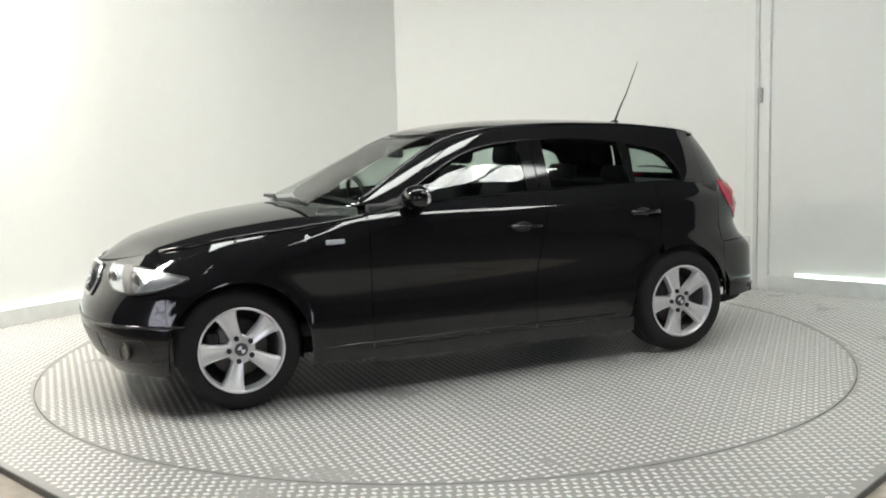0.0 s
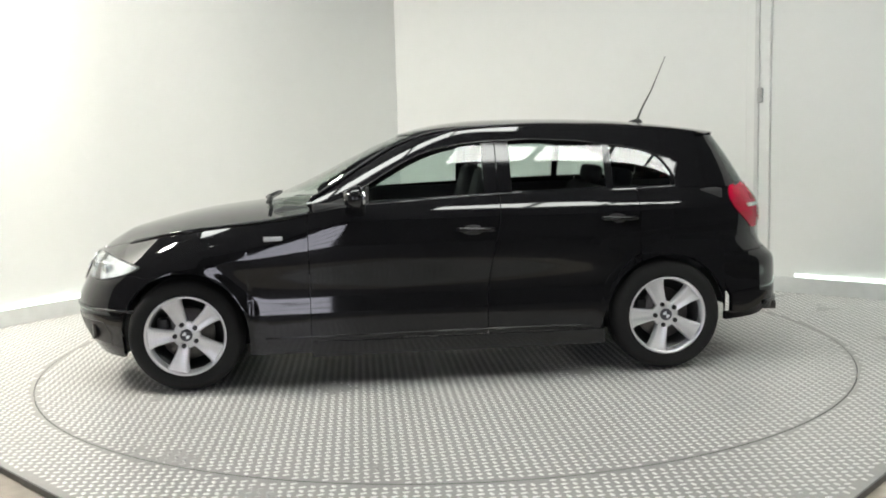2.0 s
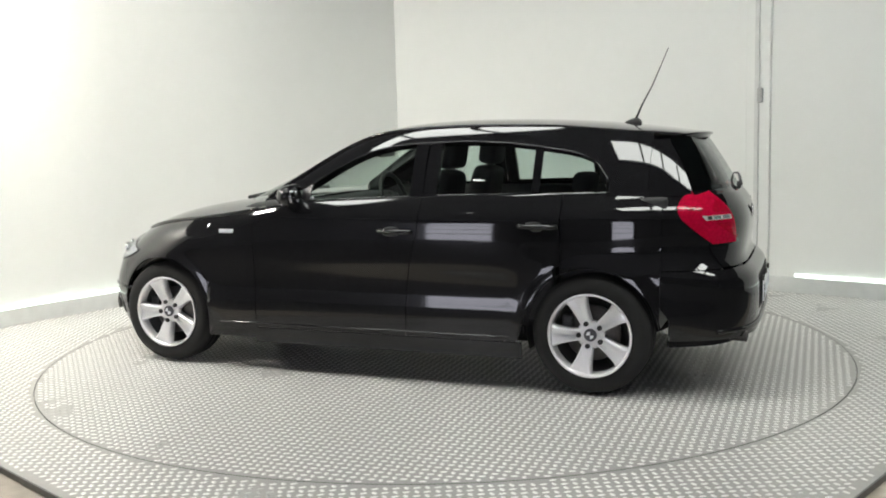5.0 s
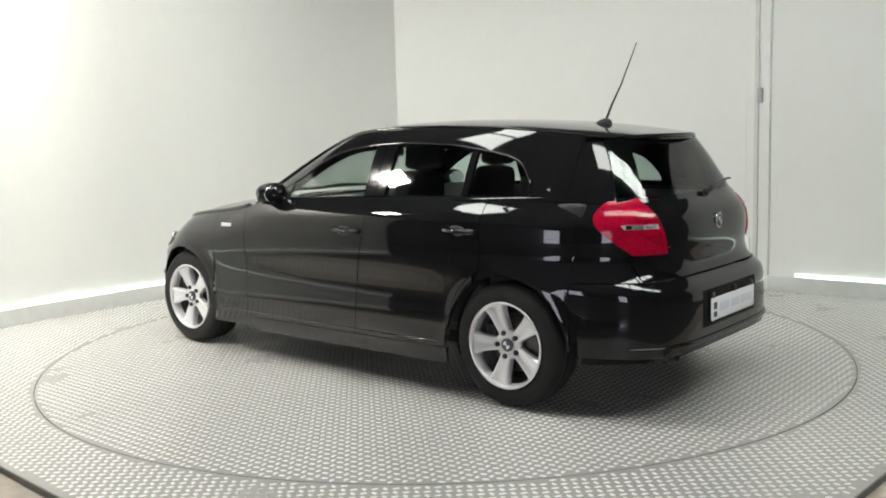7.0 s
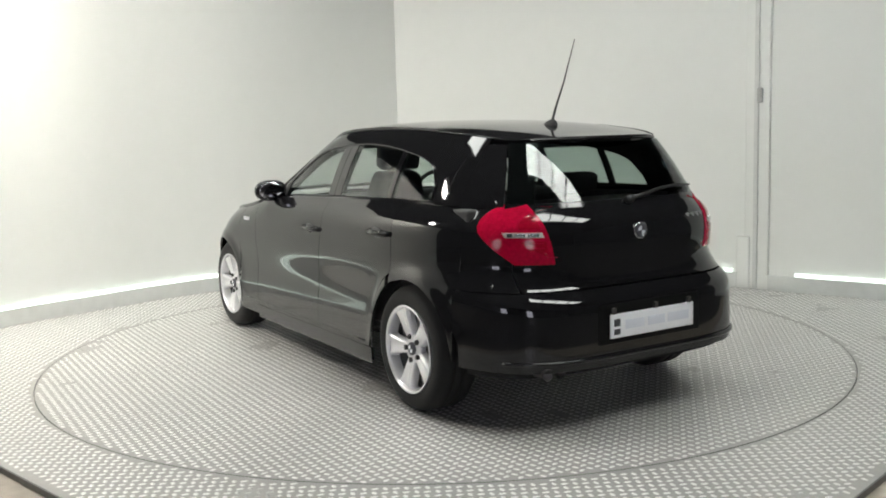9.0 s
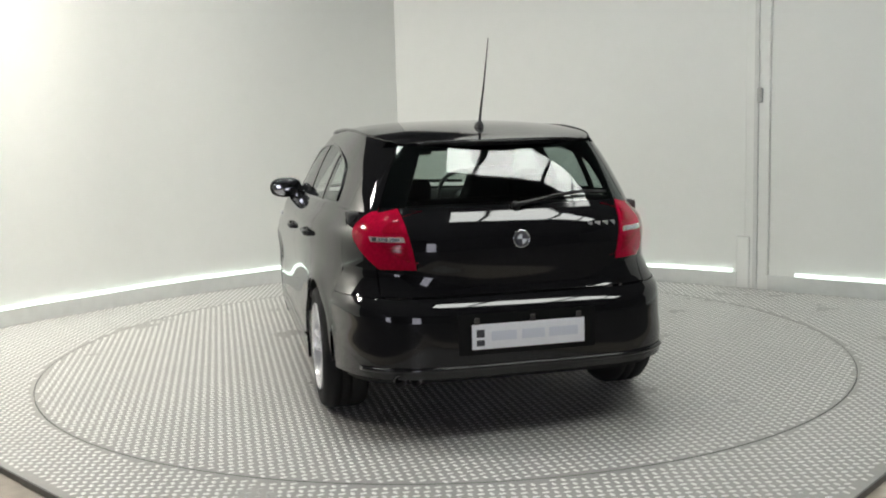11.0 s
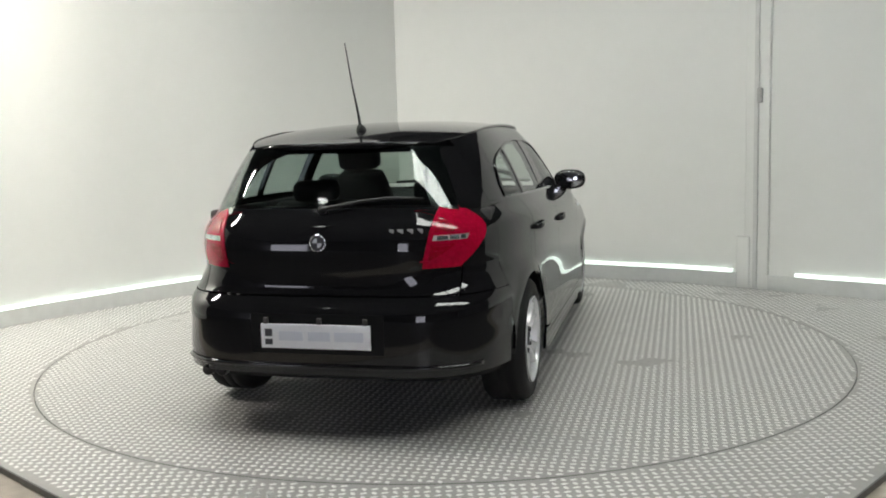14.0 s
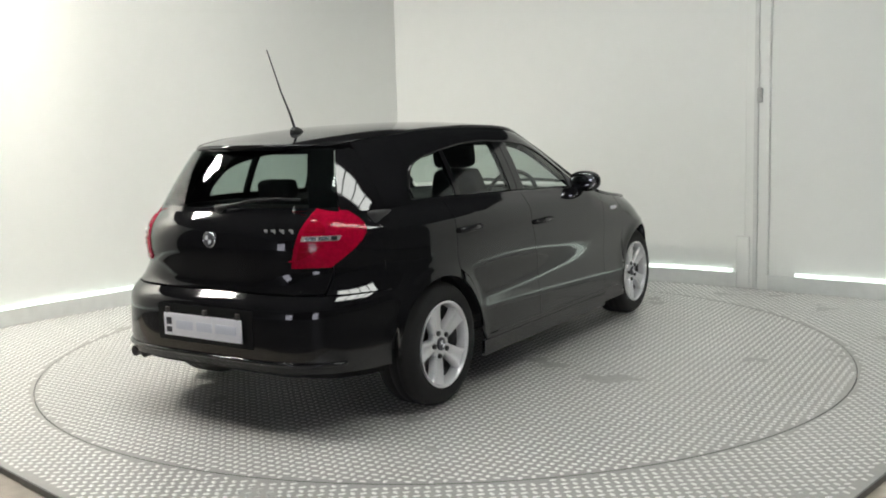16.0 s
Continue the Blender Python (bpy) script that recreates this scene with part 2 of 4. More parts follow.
def build_hall():
    """The unseen hall off the booth's open side, its dimness put in dark colours."""
    bm = box(0, -1, -0.06, 24, 24, 0.06)
    tagged(part("floor", bm, M_DARK, smooth=False), "unseen concrete hall floor, coloured dark to keep reflections dim", "floor", kind="structure")
    bm = bmesh.new()
    plan = ((-4.9, -0.1), (0.07, -4.72), (4.9, 0.1), (0.0, 0.6))
    low, high = ([bm.verts.new((x, y, z)) for x, y in plan] for z in (-0.05, -0.024))
    bm.faces.new(high)
    for i in range(4):
        bm.faces.new((low[i], low[(i + 1) % 4], high[(i + 1) % 4], high[i]))
    bmesh.ops.recalc_face_normals(bm, faces=bm.faces[:])
    tagged(part("apron", bm, M_CONC, smooth=False), "pale worn concrete apron round the metal floor", "floor", kind="structure")
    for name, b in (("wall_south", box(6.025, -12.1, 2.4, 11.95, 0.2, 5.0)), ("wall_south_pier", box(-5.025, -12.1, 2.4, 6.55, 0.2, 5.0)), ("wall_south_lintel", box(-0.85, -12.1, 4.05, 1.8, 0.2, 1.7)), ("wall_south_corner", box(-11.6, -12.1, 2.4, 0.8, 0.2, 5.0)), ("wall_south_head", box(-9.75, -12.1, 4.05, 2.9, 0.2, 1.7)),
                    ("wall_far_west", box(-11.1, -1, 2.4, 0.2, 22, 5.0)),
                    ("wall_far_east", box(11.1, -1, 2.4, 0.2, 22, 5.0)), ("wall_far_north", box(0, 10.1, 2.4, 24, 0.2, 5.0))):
        tagged(part(name, b, M_HALL, smooth=False), "unseen hall wall, coloured dark to read as dim", "wall", kind="structure")
    # translucent sectional doors in the far wall of the hall, lit by the day behind it
    for at, w in ((-9.75, 2.74), (-0.85, 1.64)):
        door = tagged(new("hall_door"), "closed translucent sectional hall door lit from outside", "door", "doors in the hall wall")
        door.matrix_world = pose(at, -12.08, -0.03)
        for i in range(5):
            part("panel", box(0, 0, 0.33 + i * 0.636, w, 0.05, 0.60, 0.008), M_DAYDOOR, door, smooth=False)
            part("rail", box(0, 0.01, 0.018 + i * 0.636, w, 0.07, 0.05, 0.004), M_TRIM, door, smooth=False)
        for x in (-w / 2 - 0.04, w / 2 + 0.04):
            part("jamb", box(x, 0.01, 1.61, 0.08, 0.09, 3.22, 0.006), M_TRIM, door, smooth=False)
    # roof lining with two long openings; the second rooflight row is added fill
    wide, rows = 0.95, ((-3.25, 2.75), (-0.8, -1.1))
    bm = bmesh.new()

    def slab(x0, x1, y0, y1):
        low, high = ([bm.verts.new((x, y, z)) for x, y in ((x0, y0), (x1, y0), (x1, y1), (x0, y1))] for z in (4.9, 5.0))
        bm.faces.new(low[::-1])
        bm.faces.new(high)
        for i in range(4):
            bm.faces.new((low[i], low[(i + 1) % 4], high[(i + 1) % 4], high[i]))

    edges = [-14] + [v for y, _ in rows for v in (y - wide / 2, y + wide / 2)] + [12]
    for y0, y1 in zip(edges[::2], edges[1::2]):
        slab(-12, 12, y0, y1)
    for y, x in rows:
        slab(-12, x - 2.28, y - wide / 2, y + wide / 2)
        slab(x + 2.28, 12, y - wide / 2, y + wide / 2)
    tagged(part("ceiling", bm, M_HALL, smooth=False), "unseen hall roof lining, coloured dark to read as dim", "ceiling", kind="structure")
    for y, x in rows:
        light = tagged(new("rooflight"), "unseen row of translucent white rooflight sheets with dark bars", "rooflight", "rooflights in the hall roof")
        light.matrix_world = pose(x, y, 4.96)
        for i in range(4):
            part("pane", box(-1.68 + i * 1.12, 0, 0, 1.03, wide - 0.02, 0.012), M_SKY, light, smooth=False)
        for i in range(5):
            part("bar", box(-2.24 + i * 1.12, 0, -0.02, 0.085, wide - 0.004, 0.06), M_TRIM, light, smooth=False)
    lamp = tagged(new("hall_lamp"), "small bright hall lamp hung under the roof", "lamp")
    lamp.matrix_world = pose(-2.9, -3.8, 4.70)
    part("stem", tube([(0, 0, 0.05), (0, 0, 0.21)], 0.02), M_TRIM, lamp)
    part("shade", lathe([(0.05, 0.10), (0.2, 0.02), (0.21, 0.0), (0.19, 0.0), (0.045, 0.09)], 24), M_TRIM, lamp).matrix_basis = pose(0, 0, 0, 90)
    part("bulb", box(0, 0, -0.01, 0.11, 0.11, 0.03, 0.01), M_SKY, lamp, "white lamp glass")
    flood = tagged(new("flood_light"), "white floodlight turned towards the booth wall", "floodlight")
    flood.matrix_world = look((-3.55, -0.75, 3.05), (-3.35, 0.85, 1.15))
    part("housing", box(0, 0, 0.06, 0.62, 0.42, 0.12, 0.02), M_TRIM, flood)
    part("lens", box(0, 0, -0.006, 0.56, 0.36, 0.01), M_FLOOD, flood, "bright glass lens")
    arm = tube([(-3.55, -0.78, 3.1), (-3.55, -0.85, 3.3), (-3.55, -0.85, 4.91)], 0.025)
    arm.transform(flood.matrix_world.inverted())
    part("stem", arm, M_TRIM, flood)


# ---- tread plate floor and turntable ----
DISC = 2.469


def tread(name, inside, extent, parent, z):
    """Raised lozenge bars, alternating by 90 degrees, wherever inside(x, y) holds."""
    pitch = 0.041
    shape = [(-0.0175, 0, 0), (-0.009, -0.009, 0), (0.009, -0.009, 0), (0.0175, 0, 0), (0.009, 0.009, 0), (-0.009, 0.009, 0),
             (-0.0075, 0, 0.003), (0.0075, 0, 0.003)]
    faces = [(0, 1, 6), (1, 2, 7, 6), (2, 3, 7), (3, 4, 7), (4, 5, 6, 7), (5, 0, 6)]
    base = np.array(shape)
    turned = [base @ np.array([[c, s, 0], [-s, c, 0], [0, 0, 1]]) for c, s in ((math.cos(a), math.sin(a)) for a in (0.35, 0.35 + math.pi / 2))]
    n = int(extent / pitch) + 1
    verts, polys = [], []
    for i in range(-n, n + 1):
        for j in range(-n, n + 1):
            x, y = i * pitch, j * pitch
            if inside(x, y):
                k = len(verts)
                verts.extend((turned[(i + j) % 2] + (x, y, z)).tolist())
                polys.extend(tuple(k + q for q in f) for f in faces)
    me = bpy.data.meshes.new(name)
    me.from_pydata(verts, [], polys)
    me.materials.append(M_BUMP)
    ob = new(name, me)
    ob.parent = parent
    return tagged(ob, "worn raised tread bars, coloured lighter for the rooflight glints", kind="stuff")


def wall_reach(a):
    """How far the fixed plate reaches from the turntable's centre in direction a."""
    d = Vector((math.cos(a), math.sin(a)))
    best = 9.0
    for line in (LEFT, RIGHT + DOOR):
        for (x0, y0), (x1, y1) in zip(line, line[1:]):
            e = Vector((x1 - x0, y1 - y0))
            det = d.x * -e.y + e.x * d.y
            if abs(det) > 1e-9:
                s = (x0 * -e.y + e.x * y0) / det
                u = (d.x * y0 - d.y * x0) / det
                if s > 0 and -0.001 <= u <= 1.001:
                    best = min(best, s)
    for nx, ny, far in ((-0.68, -0.733, 2.876), (0.72, -0.694, 2.97)):
        along = d.x * nx + d.y * ny
        if along > 0:
            best = min(best, far / along)
    return best - 0.01


def build_plates():
    seg = 240
    ring = bmesh.new()
    a = [2 * math.pi * i / seg for i in range(seg)]
    rows = [[ring.verts.new((r(t) * math.cos(t), r(t) * math.sin(t), z)) for t in a] for r, z in
            ((lambda t: DISC + 0.003, -0.03), (lambda t: DISC + 0.003, 0.0), (wall_reach, 0.0), (wall_reach, -0.03))]
    for p, q in zip(rows, rows[1:]):
        for i in range(seg):
            ring.faces.new((p[i], p[(i + 1) % seg], q[(i + 1) % seg], q[i]))
    bmesh.ops.recalc_face_normals(ring, faces=ring.faces[:])
    fixed = tagged(part("plate_surround", ring, M_PLATE, smooth=False), "fixed aluminium tread plate floor round the turntable", "metal floor", kind="structure")
    reach = [wall_reach(t) for t in a]
    tread("tread", lambda x, y: DISC + 0.022 < math.hypot(x, y) < reach[int(round(math.atan2(y, x) / (2 * math.pi) * seg)) % seg] - 0.045, 4.6, None, 0.0)
    # rubbed steel edging along the front of the surround
    rim = bmesh.new()
    cols = [t for t in a if math.sin(t) < -0.5]
    edge = [[rim.verts.new(((wall_reach(t) + o) * math.cos(t), (wall_reach(t) + o) * math.sin(t), z)) for o, z in ((-0.006, 0.0005), (-0.006, 0.003), (0.002, 0.003), (0.002, -0.03))] for t in cols]
    for p, q in zip(edge, edge[1:]):
        for i in range(3):
            rim.faces.new((p[i], p[i + 1], q[i + 1], q[i]))
    bmesh.ops.recalc_face_normals(rim, faces=rim.faces[:])
    part("edge_strip", rim, M_EDGE, fixed, "dark steel edge strip", smooth=False)

    table = tagged(new("turntable"), "round aluminium tread plate turntable set in the floor", "turntable")
    disc = bmesh.new()
    rows = [[disc.verts.new((r * math.cos(t), r * math.sin(t), z)) for t in a] for r, z in ((DISC - 0.004, 0.0005), (DISC - 0.004, -0.03))]
    disc.faces.new(rows[0])
    for i in range(seg):
        disc.faces.new((rows[0][i], rows[1][i], rows[1][(i + 1) % seg], rows[0][(i + 1) % seg]))
    bmesh.ops.recalc_face_normals(disc, faces=disc.faces[:])
    part("disc", disc, M_PLATE, table, smooth=False)
    rim = bmesh.new()
    rows = [[rim.verts.new((r * math.cos(t), r * math.sin(t), z)) for t in a] for r, z in ((DISC - 0.004, -0.03), (DISC - 0.004, 0.001), (DISC - 0.001, 0.001), (DISC - 0.001, -0.03))]
    for p, q in zip(rows, rows[1:]):
        for i in range(seg):
            rim.faces.new((p[i], p[(i + 1) % seg], q[(i + 1) % seg], q[i]))
    bmesh.ops.recalc_face_normals(rim, faces=rim.faces[:])
    part("rim", rim, M_EDGE, table, "dark steel rim", smooth=False)
    tread("tread", lambda x, y: math.hypot(x, y) < DISC - 0.022, DISC, table, 0.0005)
    return table


# ---- the car: a hatchback in horizontal slices; x forward, y to its left, origin on the ground between the axles ----
AXLE, TRACKS, TYRE, ARCH = 1.33, (0.715, 0.742), 0.312, 0.347
LOW_W = curve([(0.15, 0.868), (0.22, 0.872), (0.30, 0.871), (0.40, 0.8715), (0.43, 0.8685), (0.48, 0.862), (0.53, 0.859), (0.60, 0.862), (0.69, 0.870), (0.78, 0.8695), (0.86, 0.866), (0.925, 0.860), (0.955, 0.846), (0.985, 0.814), (1.015, 0.790), (1.10, 0.76)], 0.028)
LOW_F = curve([(0.15, 1.90), (0.22, 1.965), (0.32, 2.02), (0.40, 2.045), (0.48, 2.045), (0.54, 2.02), (0.59, 1.99), (0.66, 1.97), (0.70, 1.955), (0.74, 1.92), (0.78, 1.862), (0.86, 1.77), (1.1, 1.6)], 0.03)
LOW_R = curve([(0.15, -2.05), (0.22, -2.10), (0.30, -2.122), (0.42, -2.126), (0.55, -2.126), (0.60, -2.118), (0.628, -2.092), (0.648, -2.045), (0.70, -2.045), (0.78, -2.058), (0.85, -2.064), (0.90, -2.058), (0.96, -2.035), (1.02, -1.985), (1.1, -1.94)], 0.03)
TOP_LOW = curve([(2.03, 0.69), (1.95, 0.720), (1.84, 0.757), (1.68, 0.793), (1.512, 0.832), (1.315, 0.867), (1.21, 0.878), (1.03, 0.896), (0.92, 0.908), (0.77, 0.926), (0.60, 0.958), (0.42, 0.985), (0.0, 1.003), (-0.5, 1.018), (-1.1, 1.028), (-1.5, 1.025), (-1.8, 1.012), (-2.1, 0.985)], 0.1)
CAB_W = curve([(0.95, 0.795), (1.04, 0.770), (1.10, 0.745), (1.20, 0.70), (1.30, 0.645), (1.37, 0.598), (1.40, 0.570), (1.43, 0.53)], 0.04)
CAB_F = curve([(0.95, 1.02), (0.985, 0.935), (1.085, 0.69), (1.193, 0.465), (1.28, 0.285), (1.335, 0.155), (1.37, 0.05), (1.42, -0.12)], 0.05)
CAB_R = curve([(0.95, -2.015), (1.0, -1.985), (1.1, -1.93), (1.2, -1.872), (1.3, -1.805), (1.4, -1.74)], 0.04)
DLO = curve([(0.56, 0.99), (0.42, 1.035), (0.307, 1.096), (0.175, 1.172), (0.09, 1.217), (0.0, 1.254), (-0.1, 1.282), (-0.23, 1.299), (-0.35, 1.307), (-0.6, 1.314), (-0.85, 1.300), (-1.05, 1.273), (-1.2, 1.248), (-1.3, 1.218), (-1.36, 1.178), (-1.39, 1.13), (-1.41, 1.06)], 0.04)
SCREEN_EDGE = curve([(0.70, 0.98), (0.62, 1.022), (0.50, 1.095), (0.36, 1.183), (0.2, 1.275), (0.08, 1.327), (0.0, 1.352), (-0.1, 1.371), (-0.3, 1.389), (-0.5, 1.395), (-0.7, 1.396), (-1.1, 1.384), (-1.5, 1.347), (-1.75, 1.308), (-1.9, 1.28)], 0.06)
ROOF_MID = curve([(0.25, 1.30), (0.13, 1.362), (0.0, 1.398), (-0.239, 1.430), (-0.593, 1.436), (-0.945, 1.426), (-1.296, 1.402), (-1.647, 1.354), (-1.85, 1.322)], 0.12)
HOOD_MID = curve([(2.00, 0.72), (1.93, 0.772), (1.84, 0.815), (1.72, 0.853), (1.56, 0.893), (1.40, 0.928), (1.21, 0.955), (0.92, 0.983), (0.6, 0.985)], 0.08)
LOW_N, CAB_N = (2.6, 5.0), (4.2, 4.0)
LOW, CAB = (LOW_W, LOW_F, LOW_R, LOW_N, (1.1, -0.2)), (CAB_W, CAB_F, CAB_R, CAB_N, (-0.4, -0.4))


def ends(body, z, front):
    w, f, r, n, mids = body
    mid = mids[0 if front else 1]
    power = n[0 if front else 1]
    if w is LOW_W and front:
        power = 2.6 - 0.4 * min(1, max(0, (z - 0.6) / 0.12))
    if w is LOW_W and not front:
        power = 5.0 - 1.2 * min(1, max(0, (z - 0.62) / 0.12))
    return w(z), (f(z) if front else r(z)) - mid, power, mid


def flare(body, x, z):
    """How far the wheel arches stand out from the side, less the rounding of the front wings into the bonnet."""
    if body is not LOW:
        return 0.0
    roll = 0.105 * min(1, max(0, (x - 0.45) / 0.75)) * max(0, 1 - max(0, TOP_LOW(x) - z) / 0.19) ** 2.2
    return -roll + min(1, max(0, (z - 0.28) / 0.2)) * max(0.013 * math.exp(-((math.hypot(x - c, z - TYRE) - ARCH) / 0.045) ** 2) for c in (AXLE, -AXLE))


def half(body, x, z):
    w, reach, n, mid = ends(body, z, x >= sum(body[4]) / 2)
    return w * max(0.0, 1 - min(1, max(0, (x - mid) / reach)) ** n) ** (1 / n) + flare(body, x, z)


def phi_x(body, x, z, front):
    w, reach, n, mid = ends(body, z, front)
    return math.acos(min(1, abs((x - mid) / reach)) ** (n / 2))


def phi_y(body, y, z, front):
    w, reach, n, mid = ends(body, z, front)
    return math.asin(min(1, (abs(y) / w)) ** (n / 2))


def wrap(body, phi, z, front, side):
    w, reach, n, mid = ends(body, z, front)
    x = mid + reach * max(0, math.cos(phi)) ** (2 / n)
    y = w * max(0, math.sin(phi)) ** (2 / n)
    return Vector((x, side * (y + flare(body, x, z) * min(1, y / 0.5)), z))


def flank(body, xs, low, high, rows, side):
    """Grid on the side: columns at xs, from low(x) to high(x)."""
    return [[Vector((x, side * half(body, x, z), z)) for x in xs for z in [low(x) + (high(x) - low(x)) * v]] for v in lin(0, 1, rows)]


SEAM_AT = -0.40
SEAM = curve([(1.05, -0.402), (0.865, -0.397), (0.75, -0.365), (0.6, -0.33), (0.47, -0.315), (0.2, -0.31)], 0.06)


def door_skin(xs, low, rows, side):
    """Door panel whose edge follows the leaning seam between the doors."""
    grid = []
    for v in lin(0, 1, rows):
        row = []
        for x0 in xs:
            x, z = x0, 0.6
            for _ in range(3):
                share = 1 - abs(x0 - SEAM_AT) / 0.55
                x = x0 + (SEAM(z) - SEAM_AT) * max(0, share)
                z = low(x) + (TOP_LOW(x) - low(x)) * v
            row.append(Vector((x, side * half(LOW, x, z), z)))
        grid.append(row)
    return grid


def nose(body, start, stop, zs, cols, front, side):
    """Grid round an end: from angle start(z) to stop(z) on one side."""
    return [[wrap(body, p, z, front, side) for p in lin(start(z), stop(z), cols)] for z in zs]


def full(body, start, zs, cols, front):
    """Grid round an end from side to side."""
    return [[wrap(body, abs(q) * start(z), z, front, 1 if q >= 0 else -1) for q in lin(-1, 1, cols)] for z in zs]


def arch(x):
    """Height of the lower edge of the side: sill or wheel arch."""
    for c in (AXLE, -AXLE):
        if abs(x - c) < ARCH:
            return max(0.20, TYRE + math.sqrt(ARCH ** 2 - (x - c) ** 2))
    return 0.20


def arch_columns(c, a, b):
    return [c + ARCH * math.cos(t) for t in lin(a, b, 26)]


def build_wheel(car, x, side):
    rim_out = lathe([(0.216, 0.105), (0.220, 0.113), (0.215, 0.116), (0.207, 0.112), (0.203, 0.098), (0.200, 0.075), (0.192, -0.02), (0.20, -0.09), (0.216, -0.10)], 64)
    for f in [f for f in rim_out.faces if len(f.verts) > 4]:
        rim_out.faces.remove(f)
    flip = pose(x, side * TRACKS[0 if x > 0 else 1], TYRE, 0, 0, 0 if side > 0 else 180)
    wheel = part("wheel", rim_out, M_ALLOY, car, "silver five-spoke alloy wheel")
    wheel.matrix_basis = flip
    part("tyre", lathe([(0.212, 0.098), (0.226, 0.108), (0.262, 0.114), (0.288, 0.108), (0.303, 0.092), (0.308, 0.07), (0.3115, 0.066), (0.3115, 0.03), (0.305, 0.027), (0.305, 0.022), (0.312, 0.019), (0.312, -0.019), (0.305, -0.022), (0.305, -0.027),
                        (0.3115, -0.03), (0.3115, -0.066), (0.303, -0.092), (0.288, -0.108), (0.262, -0.114), (0.226, -0.108), (0.212, -0.098)], 72, closed=True), M_RUBBER, wheel, "black rubber tyre")
    part("brake_disc", lathe([(0.03, 0.028), (0.14, 0.028), (0.145, 0.022), (0.145, 0.008), (0.03, 0.006)], 48), M_STEEL, wheel, "dull steel brake disc")
    # Black backing disc and barrel put shade into the gaps between the spokes.
    part("dark_backing_barrel", lathe([(0.01, -0.02), (0.190, -0.02), (0.198, 0.055), (0.194, 0.055), (0.187, -0.012), (0.01, -0.012)], 48), M_TRIM, wheel)
    part("caliper", box(0.13, 0.02, 0.02, 0.06, 0.06, 0.14, 0.012), M_TRIM, wheel)
    for i in range(5):
        a = math.radians(69 + 72 * i)
        bm = bmesh.new()
        prof = [(0.028, 0.020, 0.080, 0.046), (0.060, 0.031, 0.085, 0.044), (0.10, 0.036, 0.093, 0.048), (0.15, 0.045, 0.099, 0.056), (0.180, 0.054, 0.102, 0.062), (0.196, 0.064, 0.104, 0.066), (0.208, 0.078, 0.104, 0.07)]
        rows = []
        for r, h, top, bot in prof:
            rows.append([bm.verts.new((r if abs(q) < 0.99 else r, t, q * h)) for q, t in ((-1, bot), (-0.98, top - 0.014), (-0.86, top - 0.002), (-0.62, top), (-0.34, top - 0.009), (0.34, top - 0.009), (0.62, top), (0.86, top - 0.002), (0.98, top - 0.014), (1, bot))])
        for p, q in zip(rows, rows[1:]):
            for j in range(9):
                bm.faces.new((p[j], p[j + 1], q[j + 1], q[j]))
        bmesh.ops.recalc_face_normals(bm, faces=bm.faces[:])
        if sum(f.normal.y for f in bm.faces) < 0:
            bmesh.ops.reverse_faces(bm, faces=bm.faces[:])
        bm.transform(Matrix.Rotation(-a, 4, "Y"))
        part("spoke", bm, M_ALLOY, wheel)
        b = math.radians(69 + 72 * i)
        nut = lathe([(0.013, 0.080), (0.013, 0.0925), (0.008, 0.0935)], 10)
        nut.transform(Matrix.Translation((0.061 * math.cos(b), 0, 0.061 * math.sin(b))))
        part("wheel_bolt", nut, M_TRIM, wheel, "dark recessed wheel bolt")
    part("hub", lathe([(0.075, 0.05), (0.074, 0.078), (0.066, 0.082), (0.034, 0.082)], 40), M_ALLOY, wheel)
    part("hub_cap", lathe([(0.033, 0.08), (0.033, 0.091), (0.030, 0.093), (0.001, 0.094)], 32), M_BARD, wheel, "dark round hub cap")
    for q in range(2):
        bm = bmesh.new()
        c = bm.verts.new((0, 0.0955, 0))
        vs = [bm.verts.new((0.02 * math.cos(t), 0.0955, 0.02 * math.sin(t))) for t in lin(math.pi * q, math.pi * q + math.pi / 2, 7)]
        for v0, v1 in zip(vs, vs[1:]):
            bm.faces.new((c, v1, v0))
        part("cap_field", bm, M_ROUND, wheel, "pale field of the hub cap")
    return wheel


def roundel(car, at, normal_pose, r):
    base = lathe([(r, 0), (r, 0.006), (r * 0.86, 0.009), (r * 0.84, 0.007)], 36)
    base.transform(normal_pose)
    b = part("badge", base, M_CHROME, car, "round chrome-rimmed badge")
    b.location = at
    bm = lathe([(r * 0.83, 0.0075), (r * 0.5, 0.0095), (0.001, 0.0098)], 30)
    bm.transform(normal_pose)
    part("badge_field", bm, M_BARD, b)
    for q in range(2):
        bm = bmesh.new()
        c = bm.verts.new((0, 0.0115, 0))
        vs = [bm.verts.new((r * 0.56 * math.cos(t), 0.0112, r * 0.56 * math.sin(t))) for t in lin(math.pi * q, math.pi * q + math.pi / 2, 7)]
        for v0, v1 in zip(vs, vs[1:]):
            bm.faces.new((c, v1, v0))
        bm.transform(normal_pose)
        part("badge_quarter", bm, M_ROUND, b)


